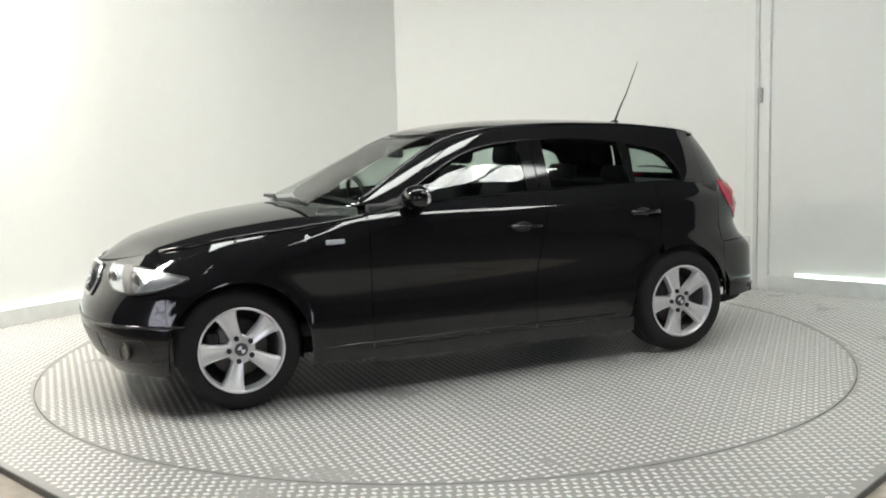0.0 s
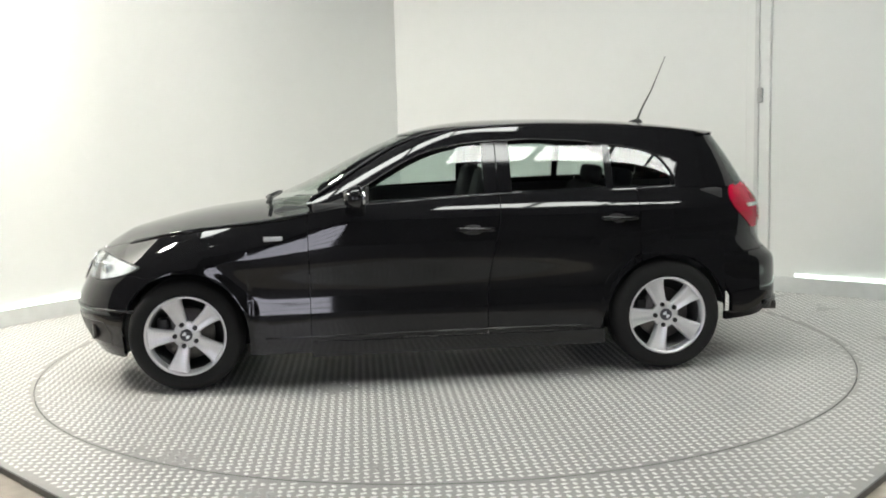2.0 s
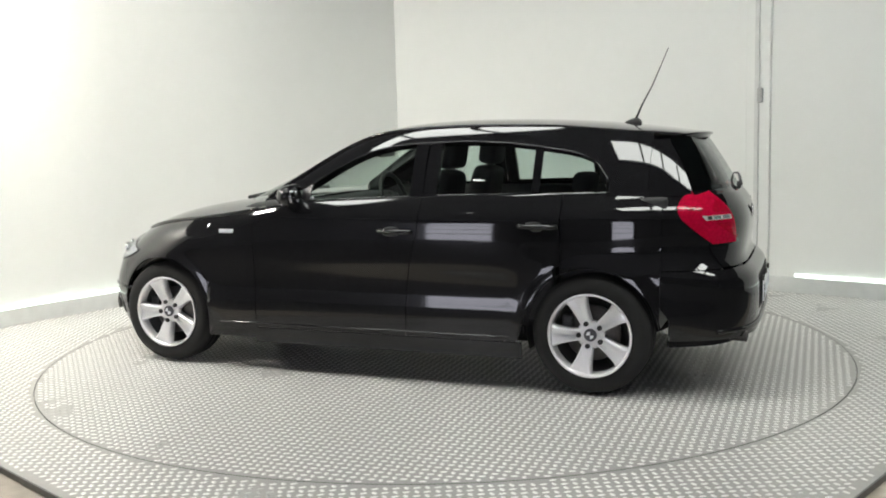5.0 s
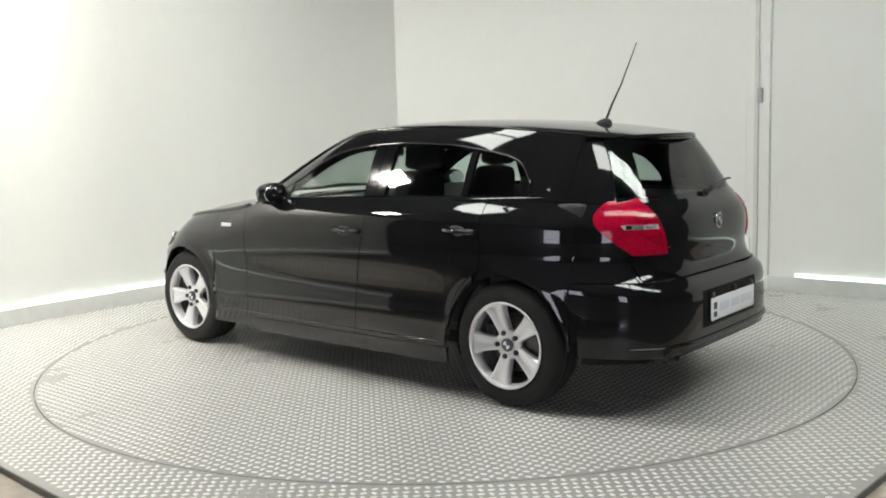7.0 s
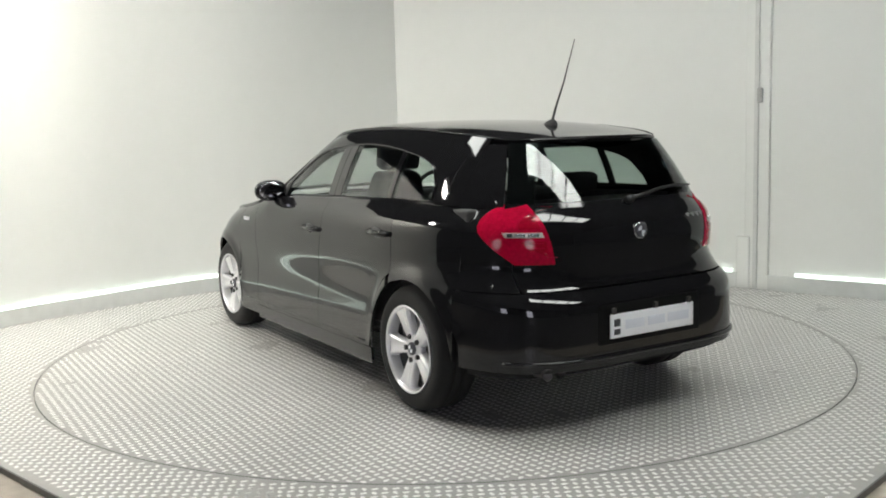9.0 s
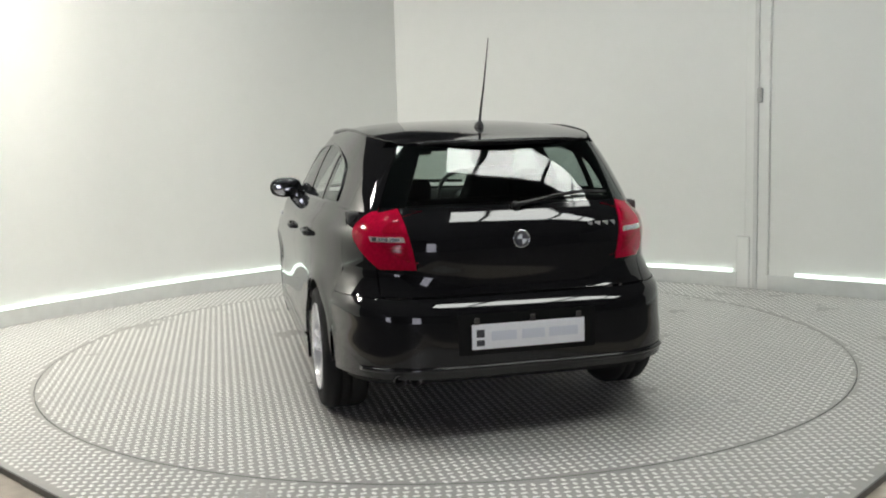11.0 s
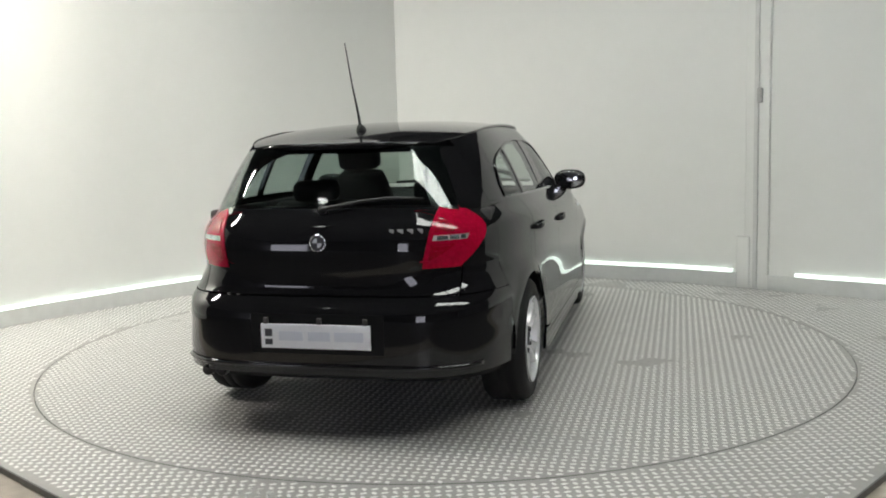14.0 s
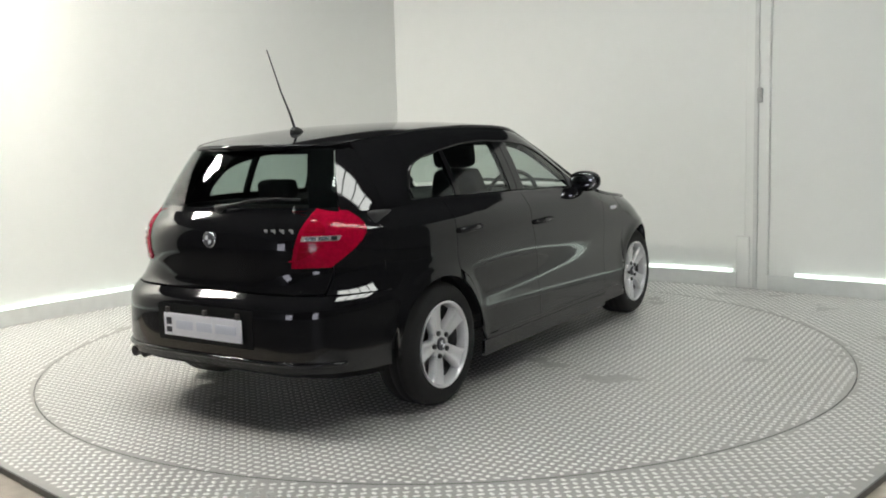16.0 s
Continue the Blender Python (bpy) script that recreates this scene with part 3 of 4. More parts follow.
def build_seat(car, x, y, wide, high=0.52):
    part("seat_cushion", box(x + 0.12, y, 0.50, 0.50, wide, 0.16, 0.05), M_SEAT, car)
    lean = pose(x - 0.12, y, 0.58, 0, -14, 0)
    bm = box(0, 0, high / 2, 0.13, wide * 0.96, high, 0.05, None, 3)
    bmesh.ops.subdivide_edges(bm, edges=[e for e in bm.edges if abs(e.verts[0].co.z - e.verts[1].co.z) > high / 2], cuts=6)
    if wide < 1:
        for v in bm.verts:
            v.co.y *= 1 - 0.42 * max(0, v.co.z / high - 0.45) / 0.55
    bm.transform(lean)
    part("seat_back", bm, M_SEAT, car)


def build_headrest(car, x, y, z, w, h):
    part("headrest", box(0, 0, 0, 0.11, w, h, 0.045, pose(x, y, z, 0, -10, 0), 3), M_SEAT, car)
    for s in (-1, 1):
        part("headrest_post", tube([(x + 0.02, y + s * 0.05, z - h * 0.4), (x + 0.04, y + s * 0.05, z - h * 0.5 - 0.10)], 0.007), M_STEEL, car)


def build_car():
    car = tagged(new("car"), "glossy black five-door hatchback parked on the turntable", "car")
    belt = lambda x: TOP_LOW(x) + 0.004
    for side in (1, -1):
        # panels of the side
        front_cols = arch_columns(AXLE, 0.004, math.pi - 0.004) + [AXLE - ARCH - 0.001] + lin(AXLE - ARCH - 0.03, 0.652, 8)
        part("front_wing", sheet(flank(LOW, front_cols, arch, TOP_LOW, 22, side)), M_PAINT, car)
        part("front_door", sheet(door_skin(lin(0.6485, SEAM_AT + 0.002, 30), lambda x: 0.262, 22, side)), M_PAINT, car)
        rear_edge = [x for x in arch_columns(-AXLE, 0.004, math.pi - 0.004)]
        door_low = lambda x: max(0.262, arch(x) + 0.05) if x < -0.93 else 0.262
        part("rear_door", sheet(door_skin(lin(SEAM_AT - 0.002, -0.985, 16) + lin(-1.0, -1.179, 10), door_low, 22, side)), M_PAINT, car)
        part("sill", sheet(flank(LOW, lin(0.652, -0.97, 24), lambda x: 0.175, lambda x: 0.258, 5, side)), M_PAINT, car)
        # quarter panel: strip round the arch below the door, and the flank behind it
        lip = [x for x in rear_edge if x > -1.18]
        part("arch_panel", sheet(flank(LOW, lip, arch, lambda x: max(arch(x) + 0.044, 0.27), 5, side), 0.012), M_PAINT, car)
        cols = [-1.183] + [x for x in rear_edge if x < -1.19]
        grid = flank(LOW, cols, arch, TOP_LOW, 20, side)
        part("rear_quarter", sheet(grid), M_PAINT, car)
        x0 = -AXLE - ARCH - 0.002
        zs = lambda v: 0.648 + (1.02 - 0.648) * v
        part("rear_corner", sheet(nose(LOW, lambda z: phi_x(LOW, x0, z, False), lambda z: phi_y(LOW, 0.628, z, False), [zs(v) for v in lin(0, 1, 16)], 18, False, side)), M_PAINT, car)
        part("arch_liner", sheet([[Vector((c + (ARCH + 0.004) * math.cos(t), side * y, TYRE + (ARCH + 0.004) * math.sin(t))) for t in lin(-0.3, math.pi + 0.3, 24)] for c in (AXLE,) for y in (0.5, 0.72)], 0), M_TRIM, car)
        part("arch_liner", sheet([[Vector((-AXLE + (ARCH + 0.004) * math.cos(t), side * y, TYRE + (ARCH + 0.004) * math.sin(t))) for t in lin(-0.3, math.pi - 0.12, 24)] for y in (0.5, 0.79)], 0), M_TRIM, car)
        # waist seal under the side glass
        xs = lin(0.66, -1.70, 40)
        seal = [[Vector((x, side * half(LOW, x, TOP_LOW(x)), TOP_LOW(x) - 0.002)) for x in xs], [Vector((x, side * (half(CAB, x, TOP_LOW(x) + 0.02) + 0.004), TOP_LOW(x) + 0.012)) for x in xs], [Vector((x, side * (half(CAB, x, TOP_LOW(x) + 0.02) - 0.02), TOP_LOW(x) + 0.014)) for x in xs]]
        part("waist_seal", sheet(seal, 0), M_GLOSS, car)
        # side windows, each a pane, with black divider pillars
        low = lambda x: belt(x) + 0.008
        part("front_side_window", sheet(flank(CAB, lin(0.50, -0.322, 24), low, lambda x: max(low(x) + 0.001, DLO(x)), 9, side), 0), M_GLASS, car, "lightly tinted side window")
        part("rear_side_window", sheet(flank(CAB, lin(-0.472, -1.012, 16), low, DLO, 9, side), 0), M_GLASS, car, "lightly tinted side window")
        part("quarter_window", sheet(flank(CAB, lin(-1.048, -1.398, 18), low, lambda x: max(low(x) + 0.002, DLO(x)), 9, side), 0), M_GLASS, car, "small fixed rear quarter window")
        for a, b in ((-0.319, -0.394), (-0.400, -0.475)):
            part("centre_pillar", sheet(flank(CAB, lin(a, b, 4), low, lambda x: DLO(x) + 0.004, 7, side), 0.03, lift=0.003), M_GLOSS, car, "gloss black centre pillar")
        part("window_divider", sheet(flank(CAB, lin(-1.009, -1.051, 3), low, lambda x: DLO(x) + 0.004, 7, side), 0.02, lift=0.003), M_GLOSS, car)
        # slim bright-edged seal round the window opening, and the moulding along the roof edge
        arc = [(x, DLO(x)) for x in lin(0.46, -1.28, 44)] + [(x, DLO(x)) for x in lin(-1.30, -1.398, 10)] + [(-1.402, low(-1.40) + 0.01)]
        part("window_trim", tube([(x, side * (half(CAB, x, max(z, low(x))) + 0.002), max(z, low(x))) for x, z in arc], 0.0065, 8), M_GLOSS, car, "slim gloss black window trim")
        line = [(x, side * (half(CAB, x, SCREEN_EDGE(x)) + 0.001), SCREEN_EDGE(x) + 0.001) for x in lin(0.64, -1.64, 60)]
        part("roof_moulding", tube(line, 0.014, 12, 0.003), M_PAINT, car, "rounded black moulding along the roof edge")
        # roof rail with the A pillar, and the broad rear pillar
        rail_low = lambda x: max(DLO(x) + 0.002, belt(x) - 0.01) if x > -1.36 else DLO(x) + 0.002
        part("roof_rail", sheet(flank(CAB, lin(0.66, -1.36, 60), lambda x: min(rail_low(x), SCREEN_EDGE(x) - 0.001), SCREEN_EDGE, 8, side), 0.05), M_PAINT, car)
        part("rear_pillar", sheet(flank(CAB, lin(-1.362, -1.60, 14), lambda x: (DLO(x) + 0.002 if x > -1.40 else belt(x) - 0.008), SCREEN_EDGE, 14, side), 0.05), M_PAINT, car)
        glass_y = lambda z: 0.605 - (z - 1.0) * 0.42
        part("rear_pillar", sheet(nose(CAB, lambda z: phi_x(CAB, -1.602, z, False), lambda z: phi_y(CAB, glass_y(z) + 0.004, z, False), lin(1.012, 1.300, 14), 12, False, side), 0.05), M_PAINT, car)
        # door mirror
        at = (0.37, side * 0.855, 1.03)
        bm = bmesh.new()
        bmesh.ops.create_uvsphere(bm, u_segments=24, v_segments=14, radius=1)
        for v in bm.verts:
            c = v.co
            c.x = 0.085 * c.x if c.x > 0 else 0.03 * c.x
            c.y, c.z = 0.105 * math.copysign(abs(c.y) ** 0.8, c.y), 0.066 * math.copysign(abs(c.z) ** 0.8, c.z)
        bm.transform(Matrix.Translation(at))
        mirror = part("door_mirror", bm, M_PAINT, car, "black door mirror")
        face = lathe([(1, 0), (1, 0.03), (0.97, 0.032), (0.001, 0.032)], 28)
        face.transform(Matrix.Translation((at[0] - 0.016, at[1], at[2])) @ Matrix.Rotation(math.radians(90), 4, "Z") @ Matrix.Diagonal((0.088, 0.6, 0.054, 1)))
        part("mirror_glass", face, M_MIRROR, mirror, "mirror glass")
        part("mirror_arm", tube([(0.40, side * 0.735, 1.005), (0.405, side * 0.78, 0.992), (0.40, side * 0.83, 0.992)], 0.026, 10), M_TRIM, mirror)
        part("mirror_sail", sheet(flank(CAB, lin(0.53, 0.315, 8), low, lambda x: max(low(x) + 0.002, min(DLO(x), low(x) + 0.10)), 4, side), 0.01, lift=0.005), M_TRIM, car)
        # handles
        for hx, hz in ((-0.26, 0.835), (-1.06, 0.868)):
            y = half(LOW, hx, hz)
            cup = lathe([(0.045, 0.0), (0.04, 0.002), (0.001, 0.003)], 24)
            cup.transform(Matrix.Translation((hx + 0.02, side * (y + (0.0005 if side > 0 else -0.0035)), hz)) @ Matrix.Diagonal((1.3, 1, 0.62, 1)))
            part("handle_cup", cup, M_TRIM, car)
            part("door_handle", tube([(hx + 0.10, side * (y - 0.004), hz + 0.004), (hx + 0.085, side * (y + 0.016), hz + 0.004), (hx, side * (y + 0.022), hz + 0.002), (hx - 0.085, side * (y + 0.016), hz), (hx - 0.10, side * (y - 0.004), hz)], 0.014, 10), M_PAINT, car, "black door handle")
        # side repeater
        y = half(LOW, 0.84, 0.825)
        part("side_repeater", box(0.835, side * (y + 0.002), 0.825, 0.10, 0.008, 0.024, 0.003), M_ROUND, car, "clear side indicator lens")
        # rear lamps wrap round the corner in three bands
        outer = curve([(1.05, -1.84), (1.03, -1.795), (1.0, -1.757), (0.95, -1.742), (0.9, -1.765), (0.83, -1.84), (0.765, -1.915)], 0.015)
        inner = curve([(1.05, 0.525), (1.0, 0.510), (0.9, 0.493), (0.765, 0.466)], 0.01)
        lamp = None
        for name, z0, z1, mat, lift, label in (("rear_lamp", 0.768, 1.030, M_RED, 0.006, "red wraparound rear lamp"), ("lamp_band", 0.888, 0.910, M_CLEAR, 0.010, "clear band across the lamp"), ("lamp_lower", 0.785, 0.872, M_DRED, 0.009, "darker red lower lens"), ("lamp_upper", 0.925, 1.02, M_DRED, 0.009, "darker red upper lens")):
            lo = inner if name == "rear_lamp" else (lambda z: inner(z) + 0.02)
            out = outer if name == "rear_lamp" else ((lambda z: outer(z) - 0.10) if name == "lamp_band" else (lambda z: outer(z) - (0.13 if z < 0.9 else 0.16)))
            ob = part(name, sheet(nose(LOW, lambda z: phi_x(LOW, out(z), z, False), lambda z: phi_y(LOW, lo(z), z, False), lin(z0, z1, 12), 16, False, side), 0.012, lift=lift), mat, lamp or car, label)
            lamp = lamp or ob
        for z in lin(0.80, 0.865, 4):
            a, b = phi_x(LOW, outer(z) - 0.14, z, False), phi_y(LOW, inner(z) + 0.03, z, False)
            rib = [wrap(LOW, p, z, False, side) for p in lin(a, b, 12)]
            part("lamp_rib", tube([p + Vector((p.x + 1.2, p.y, 0)).normalized() * 0.010 for p in rib], 0.0025, 6), M_RED, lamp)
        for k, (f0, f1) in enumerate(((0.10, 0.24), (0.30, 0.56), (0.62, 0.90))):
            a, b = phi_x(LOW, outer(0.899) - 0.10, 0.899, False), phi_y(LOW, inner(0.899) + 0.02, 0.899, False)
            cell = [[wrap(LOW, a + (b - a) * q, z, False, side) for q in lin(f0, f1, 6)] for z in (0.891, 0.907)]
            part("band_cell", sheet(cell, 0.003, lift=0.013), M_CHROME if k == 0 else M_REFLECT, lamp, "bright reflector cell in the lamp band")
        # head lamp
        hz0, hz1 = (lambda t: 0.603 + 0.028 * (1 - t) ** 6 + 0.077 * t ** 2.6), (lambda t: 0.734 - 0.046 * t ** 2.4)
        grid = []
        for v in lin(0, 1, 8):
            row = []
            for t in lin(0, 1, 16):
                z = hz0(t) + (hz1(t) - hz0(t)) * v
                a, b = phi_y(LOW, 0.335 + 0.13 * (1 - v) ** 1.6, z, True), phi_x(LOW, 1.565, z, True)
                row.append(wrap(LOW, a + (b - a) * t, z, True, side))
            grid.append(row)
        head = part("headlamp", sheet(grid, 0.01, lift=0.004), M_REFLECT, car, "clear headlamp with bright reflector")
        part("headlamp_lens", sheet(grid, 0.0, lift=0.012), M_LENS, head)
        bezel = [[r[j] for j in range(4, 7)] for r in grid]
        part("bezel", sheet(bezel, 0.004, lift=0.007), M_STEEL, head, "dark divider between the lamp chambers")
        loop = [*grid[0], *[r[-1] for r in grid[1:]], *reversed(grid[-1][:-1]), *[r[0] for r in reversed(grid[:-1])]]
        part("lamp_rim", tube(loop, 0.006, 6), M_TRIM, head, "black lamp surround")
        for y, r, dz in ((0.46, 0.046, 0.672), (0.61, 0.048, 0.668)):
            p = wrap(LOW, phi_y(LOW, y, dz, True), dz, True, side)
            turn = Matrix.Translation(p + Vector((0.002, 0, 0))) @ Matrix.Rotation(math.radians(-90 + side * 24), 4, "Z")
            ring = lathe([(r, 0.0), (r, 0.012), (r * 0.9, 0.014), (r * 0.8, 0.004)], 28)
            ring.transform(turn)
            part("lamp_ring", ring, M_CHROME, head, "bright ring round a lamp unit")
            eye = lathe([(r * 0.82, 0.002), (r * 0.66, 0.010), (r * 0.4, 0.013), (0.001, 0.014)], 24)
            eye.transform(turn)
            part("lamp_unit", eye, M_STEEL, head, "dark projector lens")
        # kidney grille half and lower intake
        g = [[wrap(LOW, phi_y(LOW, y, z, True), z, True, side) for y in lin(0.035, 0.285 - 0.05 * abs(z - 0.65) / 0.07, 8)] for z in lin(0.572, 0.722, 7)]
        part("grille", sheet(g, 0.01, lift=0.003), M_TRIM, car, "black grille half")
        loop = [g[0][0], *g[0][1:], *[r[-1] for r in g[1:]], *reversed(g[-1][:-1]), *[r[0] for r in reversed(g[:-1])]]
        part("grille_rim", tube([p + Vector((0.008, 0, 0)) for p in loop], 0.008, 6), M_CHROME, car, "chrome grille surround")
        for gy in lin(0.07, 0.25, 6):
            bar = [wrap(LOW, phi_y(LOW, gy, z, True), z, True, side) + Vector((0.004, 0, 0)) for z in lin(0.585, 0.71, 4)]
            part("grille_slat", tube(bar, 0.006, 6), M_GLOSS, car, "upright black grille slat")
        part("fog_intake", sheet(nose(LOW, lambda z: phi_y(LOW, 0.72 - 0.5 * abs(z - 0.325), z, True), lambda z: phi_y(LOW, 0.47, z, True), lin(0.265, 0.385, 6), 10, True, side), 0.012, lift=0.003), M_TRIM, car, "black air intake round the fog lamp")
        p = wrap(LOW, phi_y(LOW, 0.60, 0.325, True), 0.325, True, side)
        fog = lathe([(0.05, 0.0), (0.05, 0.012), (0.043, 0.014), (0.04, 0.008), (0.001, 0.016)], 28)
        fog.transform(Matrix.Translation(p) @ Matrix.Rotation(math.radians(-90 + side * 26), 4, "Z"))
        part("fog_lamp", fog, M_STEEL, car, "round clear fog lamp")
        # raised crease of the front bumper
        line = [wrap(LOW, phi_y(LOW, y, 0.452, True), 0.452, True, side) for y in lin(0.0, 0.80, 24)]
        part("bumper_strip", tube(line, 0.009, 8), M_PAINT, car, "raised black bumper strip")
    # ends
    nose_x = AXLE + ARCH + 0.002
    grid = []
    for v in lin(0, 1, 26):
        row = []
        for q in lin(-1, 1, 61):
            z = 0.6
            for _ in range(5):
                p = wrap(LOW, abs(q) * phi_x(LOW, nose_x, z, True), z, True, 1 if q >= 0 else -1)
                z = 0.19 + (TOP_LOW(p.x) - 0.19) * v
            row.append(wrap(LOW, abs(q) * phi_x(LOW, nose_x, z, True), z, True, 1 if q >= 0 else -1))
        grid.append(row)
    part("front_bumper", sheet(grid, 0.02), M_PAINT, car)
    part("lower_grille", sheet(full(LOW, lambda z: phi_y(LOW, 0.42, z, True), lin(0.27, 0.40, 4), 21, True), 0.01, lift=0.003), M_TRIM, car)
    back_x = -AXLE - ARCH - 0.002
    back_edge = lambda z: back_x - 0.045 * min(1, max(0, (0.47 - z) / 0.07))
    part("rear_bumper", sheet(full(LOW, lambda z: phi_x(LOW, back_edge(z), z, False), lin(0.297, 0.644, 18), 61, False), 0.03), M_PAINT, car)
    part("bumper_apron", sheet(full(LOW, lambda z: phi_x(LOW, back_edge(z), z, False), lin(0.25, 0.292, 6), 61, False), 0.03, lift=-0.055), M_RECESS, car)
    line = [wrap(LOW, abs(q) * phi_y(LOW, 0.72, 0.338, False), 0.338, False, 1 if q >= 0 else -1) + Vector((-0.002, 0, 0)) for q in lin(-1, 1, 41)]
    part("bumper_crease", tube(line, 0.012, 12), M_PAINT, car)
    tail = part("tailgate", sheet(full(LOW, lambda z: phi_y(LOW, 0.622, z, False), lin(0.652, 1.012, 20), 45, False), 0.03), M_PAINT, car)
    # bonnet, windscreen, roof, rear window
    grid = []
    for x in lin(1.922, 0.60, 44):
        ye, ze = max(0.02, half(LOW, x, TOP_LOW(x)) - 0.003), TOP_LOW(x) + 0.001
        zc = ze + (HOOD_MID(x) - ze) * min(1, ye / 0.42)
        grid.append([Vector((x, ye * q, ze + (zc - ze) * (1 - abs(q) ** 2.4))) for q in lin(-1, 1, 33)])
    part("bonnet", sheet(grid, 0.02, core=(1.2, 0, 0.3)), M_PAINT, car)
    for side in (1, -1):
        line = [(x, side * (half(LOW, x, TOP_LOW(x)) - 0.004), TOP_LOW(x) + 0.001) for x in lin(0.64, 1.66, 26)]
        part("wing_crest", tube(line, 0.0125, 12), M_PAINT, car, "rounded black crest of the front wing")
        line = [(x, side * (half(LOW, x, 0.285) - 0.002), 0.285) for x in lin(-0.90, 0.90, 20)]
        part("sill_crease", tube(line, 0.006, 10), M_PAINT, car)
    edge_x = lambda z: next(x for x in lin(0.75, -0.1, 400) if SCREEN_EDGE(x) >= z)
    zs = lin(0.992, 1.352, 16)
    start = {z: phi_x(CAB, edge_x(z) + 0.004, z, True) for z in zs}
    part("windscreen", sheet(full(CAB, lambda z: start[z], zs, 33, True), 0), M_SCREEN, car, "clear laminated windscreen")
    part("screen_band", sheet(full(CAB, lambda z: start[zs[-1]], [1.334, 1.356], 33, True), 0.01, lift=0.002), M_GLOSS, car)
    grid = []
    for i, x in enumerate(lin(0.03, -1.70, 46)):
        f = i / 45
        ze = SCREEN_EDGE(x)
        ye = half(CAB, x, ze)
        front, back = 0.095 * max(0, 1 - f / 0.3) ** 2, 0.128 * max(0, (f - 0.55) / 0.45) ** 2
        row = []
        for q in lin(-1, 1, 33):
            xx = x + front * (1 - abs(q) ** 2.2) - back * (1 - abs(q) ** 2.5)
            zc = ROOF_MID(xx)
            row.append(Vector((xx, ye * q, ze + (zc - ze) * (1 - abs(q) ** 2.8))))
        grid.append(row)
    part("roof", sheet(grid, 0.03, core=(-0.7, 0, 0.7)), M_PAINT, car)
    lipline = grid[-1][2:-2]
    spoil = [[p + Vector((0.03, 0, 0.001)) for p in lipline], [p + Vector((-0.012, 0, -0.004)) for p in lipline], [p + Vector((-0.012, 0, -0.016)) for p in lipline], [p + Vector((0.04, 0, -0.03)) for p in lipline]]
    part("roof_spoiler", sheet(spoil, 0), M_PAINT, car, "black roof spoiler lip")
    part("headlining", sheet([[p - Vector((0, 0, 0.035)) for p in r] for r in grid[2:-2:3]], 0), M_HLINE, car)
    part("rear_window", sheet(full(CAB, lambda z: phi_y(CAB, 0.605 - (z - 1.0) * 0.42, z, False), lin(1.016, 1.306, 12), 31, False), 0), M_REAR, car, "tinted heated rear window")
    part("glass_band", sheet(full(CAB, lambda z: phi_y(CAB, 0.605 - (z - 1.0) * 0.42, z, False), [1.008, 1.034], 31, False), 0.02, lift=0.002), M_GLOSS, car)
    # black printed border of the rear window
    edge_y = lambda z: 0.605 - (z - 1.0) * 0.42
    for side in (1, -1):
        part("glass_border", sheet(nose(CAB, lambda z: phi_y(CAB, edge_y(z), z, False), lambda z: phi_y(CAB, edge_y(z) - 0.10, z, False), lin(1.016, 1.306, 12), 6, False, side), 0, lift=-0.003), M_GLOSS, car)
    part("glass_border", sheet(full(CAB, lambda z: phi_y(CAB, edge_y(z), z, False), [1.282, 1.294, 1.306], 31, False), 0, lift=-0.003), M_GLOSS, car)
    # rear fittings
    at = wrap(LOW, 0, 0.888, False, 1)
    roundel(car, at + Vector((0.001, 0, 0)), Matrix.Rotation(math.radians(90), 4, "Z"), 0.040)
    for y, w in ((-0.338, 0.026), (-0.376, 0.034), (-0.418, 0.036), (-0.460, 0.032)):
        p = wrap(LOW, phi_y(LOW, y, 0.938, False), 0.938, False, -1)
        part("model_mark", box(p.x - 0.0005, y, 0.934, 0.005, w * 0.8, 0.021, 0.002), M_BRACKET, tail, "chrome model mark")
    x = wrap(LOW, phi_y(LOW, 0.26, 0.48, False), 0.48, False, 1).x - 0.014
    # Thin dark sheet on the bumper stands in for the shade of a recess.
    part("plate_shade_sheet", sheet(full(LOW, lambda z: phi_y(LOW, 0.315, z, False), lin(0.395, 0.575, 8), 25, False), 0.006, lift=0.002), M_RECESS, car, "near-black sheet standing in for the shaded recess behind the number plate")
    plate = part("number_plate", box(x, 0, 0.4765, 0.008, 0.52, 0.111, 0.003), M_PLATEW, car, "white number plate with plain grey bars")
    for y, w in ((0.135, 0.115), (0.0, 0.105), (-0.14, 0.135)):
        part("plate_bar", box(x - 0.0045, y - 0.02, 0.478, 0.003, w, 0.042, 0.001), M_BAR, plate)
    part("plate_badge", box(x - 0.0045, 0.222, 0.492, 0.003, 0.036, 0.034, 0.001), M_BARD, plate)
    part("plate_badge", box(x - 0.0045, 0.222, 0.450, 0.003, 0.036, 0.026, 0.001), M_BARD, plate)
    for y in (0.235, -0.02, -0.235):
        part("plate_clip", box(x + 0.002, y, 0.545, 0.012, 0.022, 0.03, 0.003), M_STEEL, car, "small grey plate lamp clip")
    for y in (0.57, 0.50):
        pipe = lathe([(0.022, -0.10), (0.027, 0.03), (0.028, 0.035), (0.025, 0.036), (0.023, -0.06)], 24)
        pipe.transform(Matrix.Translation((-2.045, y, 0.292)) @ Matrix.Rotation(math.radians(90), 4, "Z"))
        part("exhaust_tip", pipe, M_STEEL, car, "bright steel exhaust tip")
    n_out = Vector((-0.025, 0, 0.012))
    wipe = [wrap(CAB, phi_y(CAB, y, z, False), z, False, -1) + n_out for y, z in ((0.0, 1.022), (-0.08, 1.035), (-0.2, 1.058), (-0.34, 1.068), (-0.46, 1.062))]
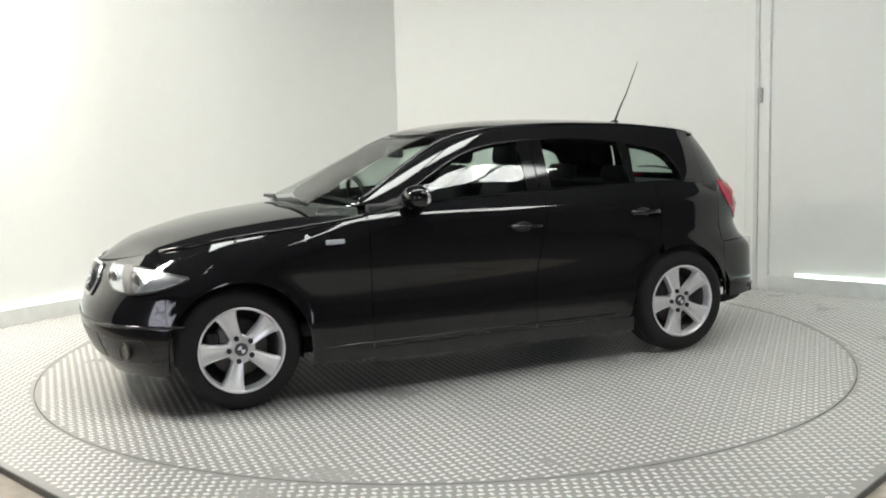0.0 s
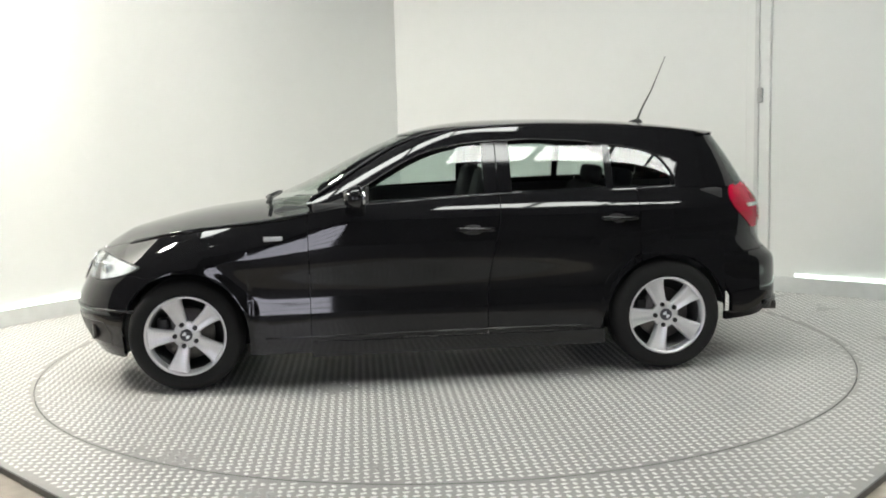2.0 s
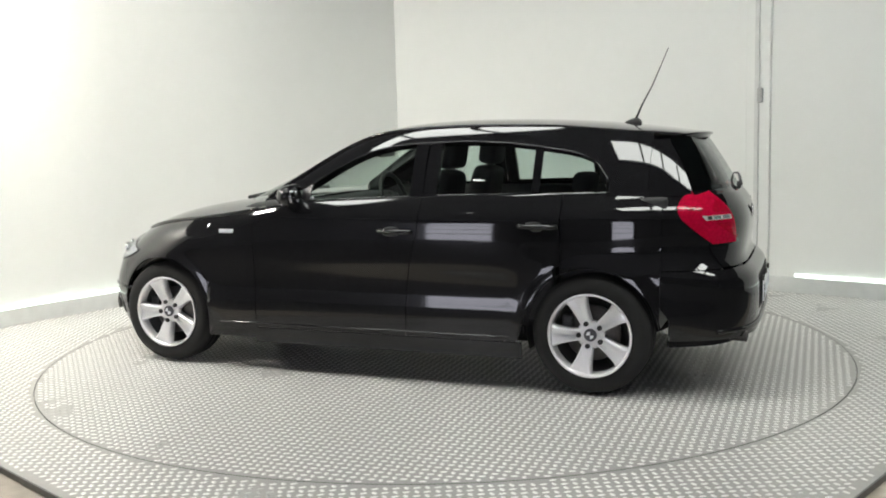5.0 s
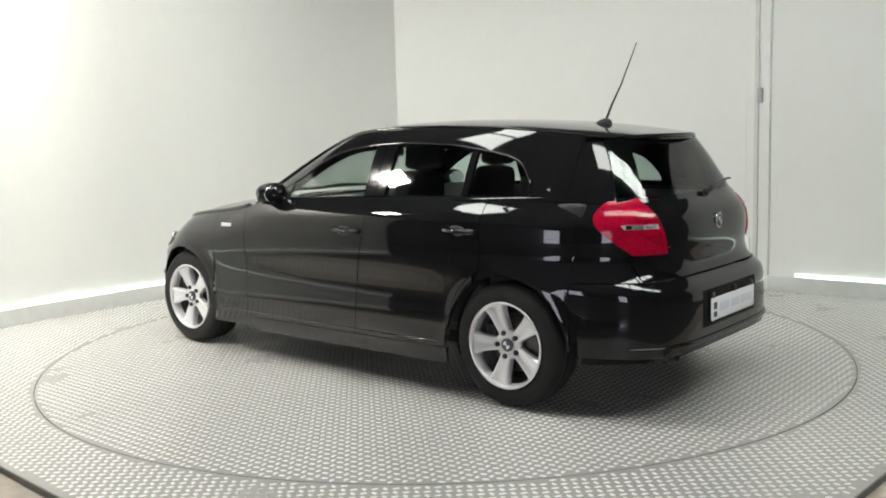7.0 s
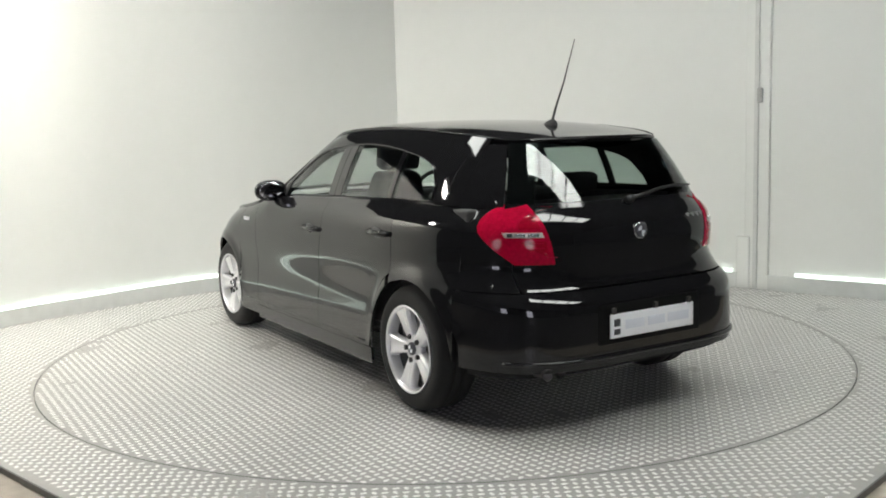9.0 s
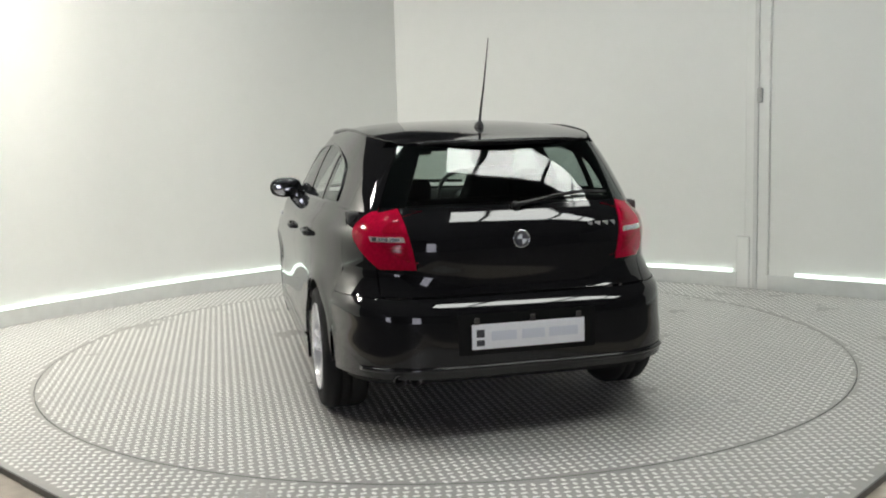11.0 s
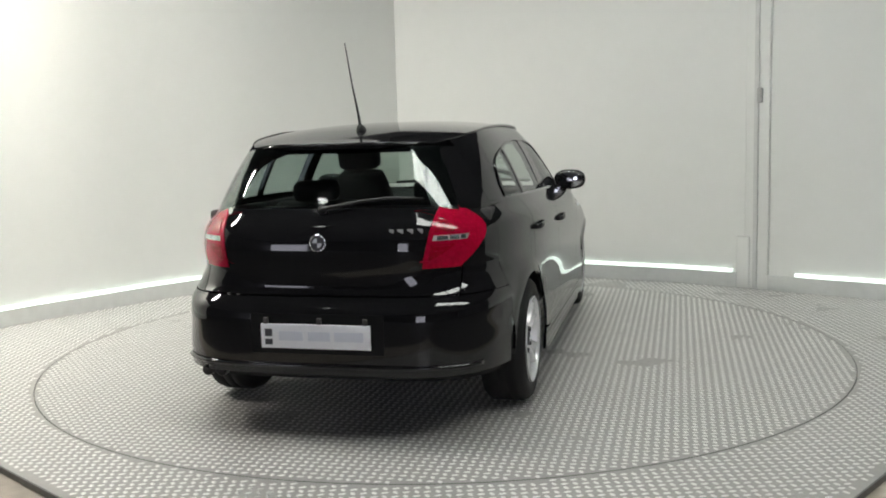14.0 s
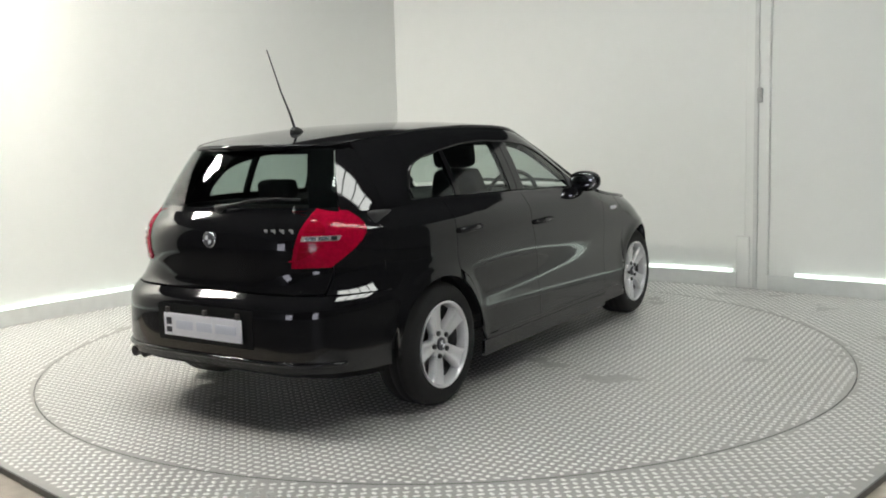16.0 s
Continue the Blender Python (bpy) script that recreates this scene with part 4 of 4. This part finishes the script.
    w = part("rear_wiper", tube(wipe, 0.011, 8, 0.005), M_TRIM, car, "black rear wiper")
    piv = lathe([(0.022, 0), (0.02, 0.02), (0.001, 0.024)], 16)
    piv.transform(Matrix.Translation(wipe[0] + Vector((0.02, 0, -0.004))) @ Matrix.Rotation(math.radians(90), 4, "Z"))
    part("pivot", piv, M_TRIM, w)
    for y0, y1 in ((0.52, -0.02), (0.02, -0.50)):
        part("windscreen_wiper", tube([Vector((CAB_F(z) * 1.0 - 0.18 * abs(y) ** 2 + 0.035, y, z)) for y, z in ((y0, 1.0), ((y0 + y1) / 2, 1.012), (y1, 1.0))], 0.011, 8), M_TRIM, car)
    z = ROOF_MID(-1.40)
    fin = bmesh.new()
    bmesh.ops.create_uvsphere(fin, u_segments=18, v_segments=10, radius=1)
    for v in fin.verts:
        v.co = Vector((-1.40 + 0.052 * v.co.x, 0.022 * v.co.y, z + 0.024 * max(v.co.z, -0.3) * (1.2 - 0.5 * v.co.x)))
    aerial = part("aerial_base", fin, M_TRIM, car, "black aerial foot on the roof")
    part("aerial_mast", tube([(-1.415, 0, z + 0.02), (-1.45, 0, z + 0.10), (-1.51, 0, z + 0.21), (-1.60, 0, 1.805)], 0.0075, 8, 0.0025), M_TRIM, aerial)
    # cabin
    part("underbody", box(0.06, 0, 0.26, 3.14, 1.02, 0.16, 0.03), M_RECESS, car)
    part("engine_bay", box(1.22, 0, 0.52, 0.86, 0.9, 0.44, 0.05), M_TRIM, car)
    part("boot_tub", box(-1.62, 0, 0.60, 0.72, 1.0, 0.40, 0.05), M_CABIN, car)
    part("cabin_floor", box(-0.1, 0, 0.36, 2.2, 1.5, 0.06), M_CABIN, car)
    part("dashboard", box(0.62, 0, 0.82, 0.50, 1.30, 0.30, 0.07), M_CABIN, car)
    part("parcel_shelf", box(-1.60, 0, 0.985, 0.50, 1.14, 0.03, 0.01), M_CABIN, car)
    for s in (1, -1):
        part("door_card", box(-0.25, s * 0.735, 0.68, 1.75, 0.05, 0.64, 0.02), M_CABIN, car)
        part("boot_side", box(-1.42, s * 0.69, 0.78, 0.56, 0.06, 0.46, 0.02), M_CABIN, car)
        build_seat(car, -0.14, s * 0.36, 0.48, 0.58)
        build_headrest(car, -0.42, s * 0.36, 1.25, 0.26, 0.19)
        build_headrest(car, -1.20, s * 0.34, 1.07, 0.25, 0.11)
    build_seat(car, -0.93, 0, 1.26, 0.44)
    part("inner_mirror", box(0.18, 0, 1.255, 0.03, 0.22, 0.07, 0.015), M_TRIM, car)
    pts = [Vector((0.30 + 0.05 * math.sin(t), -0.36 + 0.18 * math.cos(t), 0.93 + 0.165 * math.sin(t))) for t in lin(0, 2 * math.pi, 33)]
    part("steering_wheel", tube(pts, 0.015, 8), M_TRIM, car)
    part("steering_column", tube([(0.31, -0.36, 0.93), (0.55, -0.36, 0.86)], 0.05, 12), M_TRIM, car)
    for x in (AXLE, -AXLE):
        for side in (1, -1):
            build_wheel(car, x, side)
    return car


build_booth()
build_hall()
turntable = build_plates()
car_thing = build_car()


def motions():
    spin, ride = [], []
    for i in range(33):
        t = i * 0.5
        angle = 130.726 - 9.1105 * (t - 8) - 0.01166 * (t - 8) ** 2
        spin.append((t, pose(0, 0, 0, 0, 0, angle)))
        ride.append((t, pose(0, 0, 0.004, 0, 0, angle) @ pose(0.1523, 0.0865, 0)))
    walk(turntable, spin)
    walk(car_thing, ride)


motions()
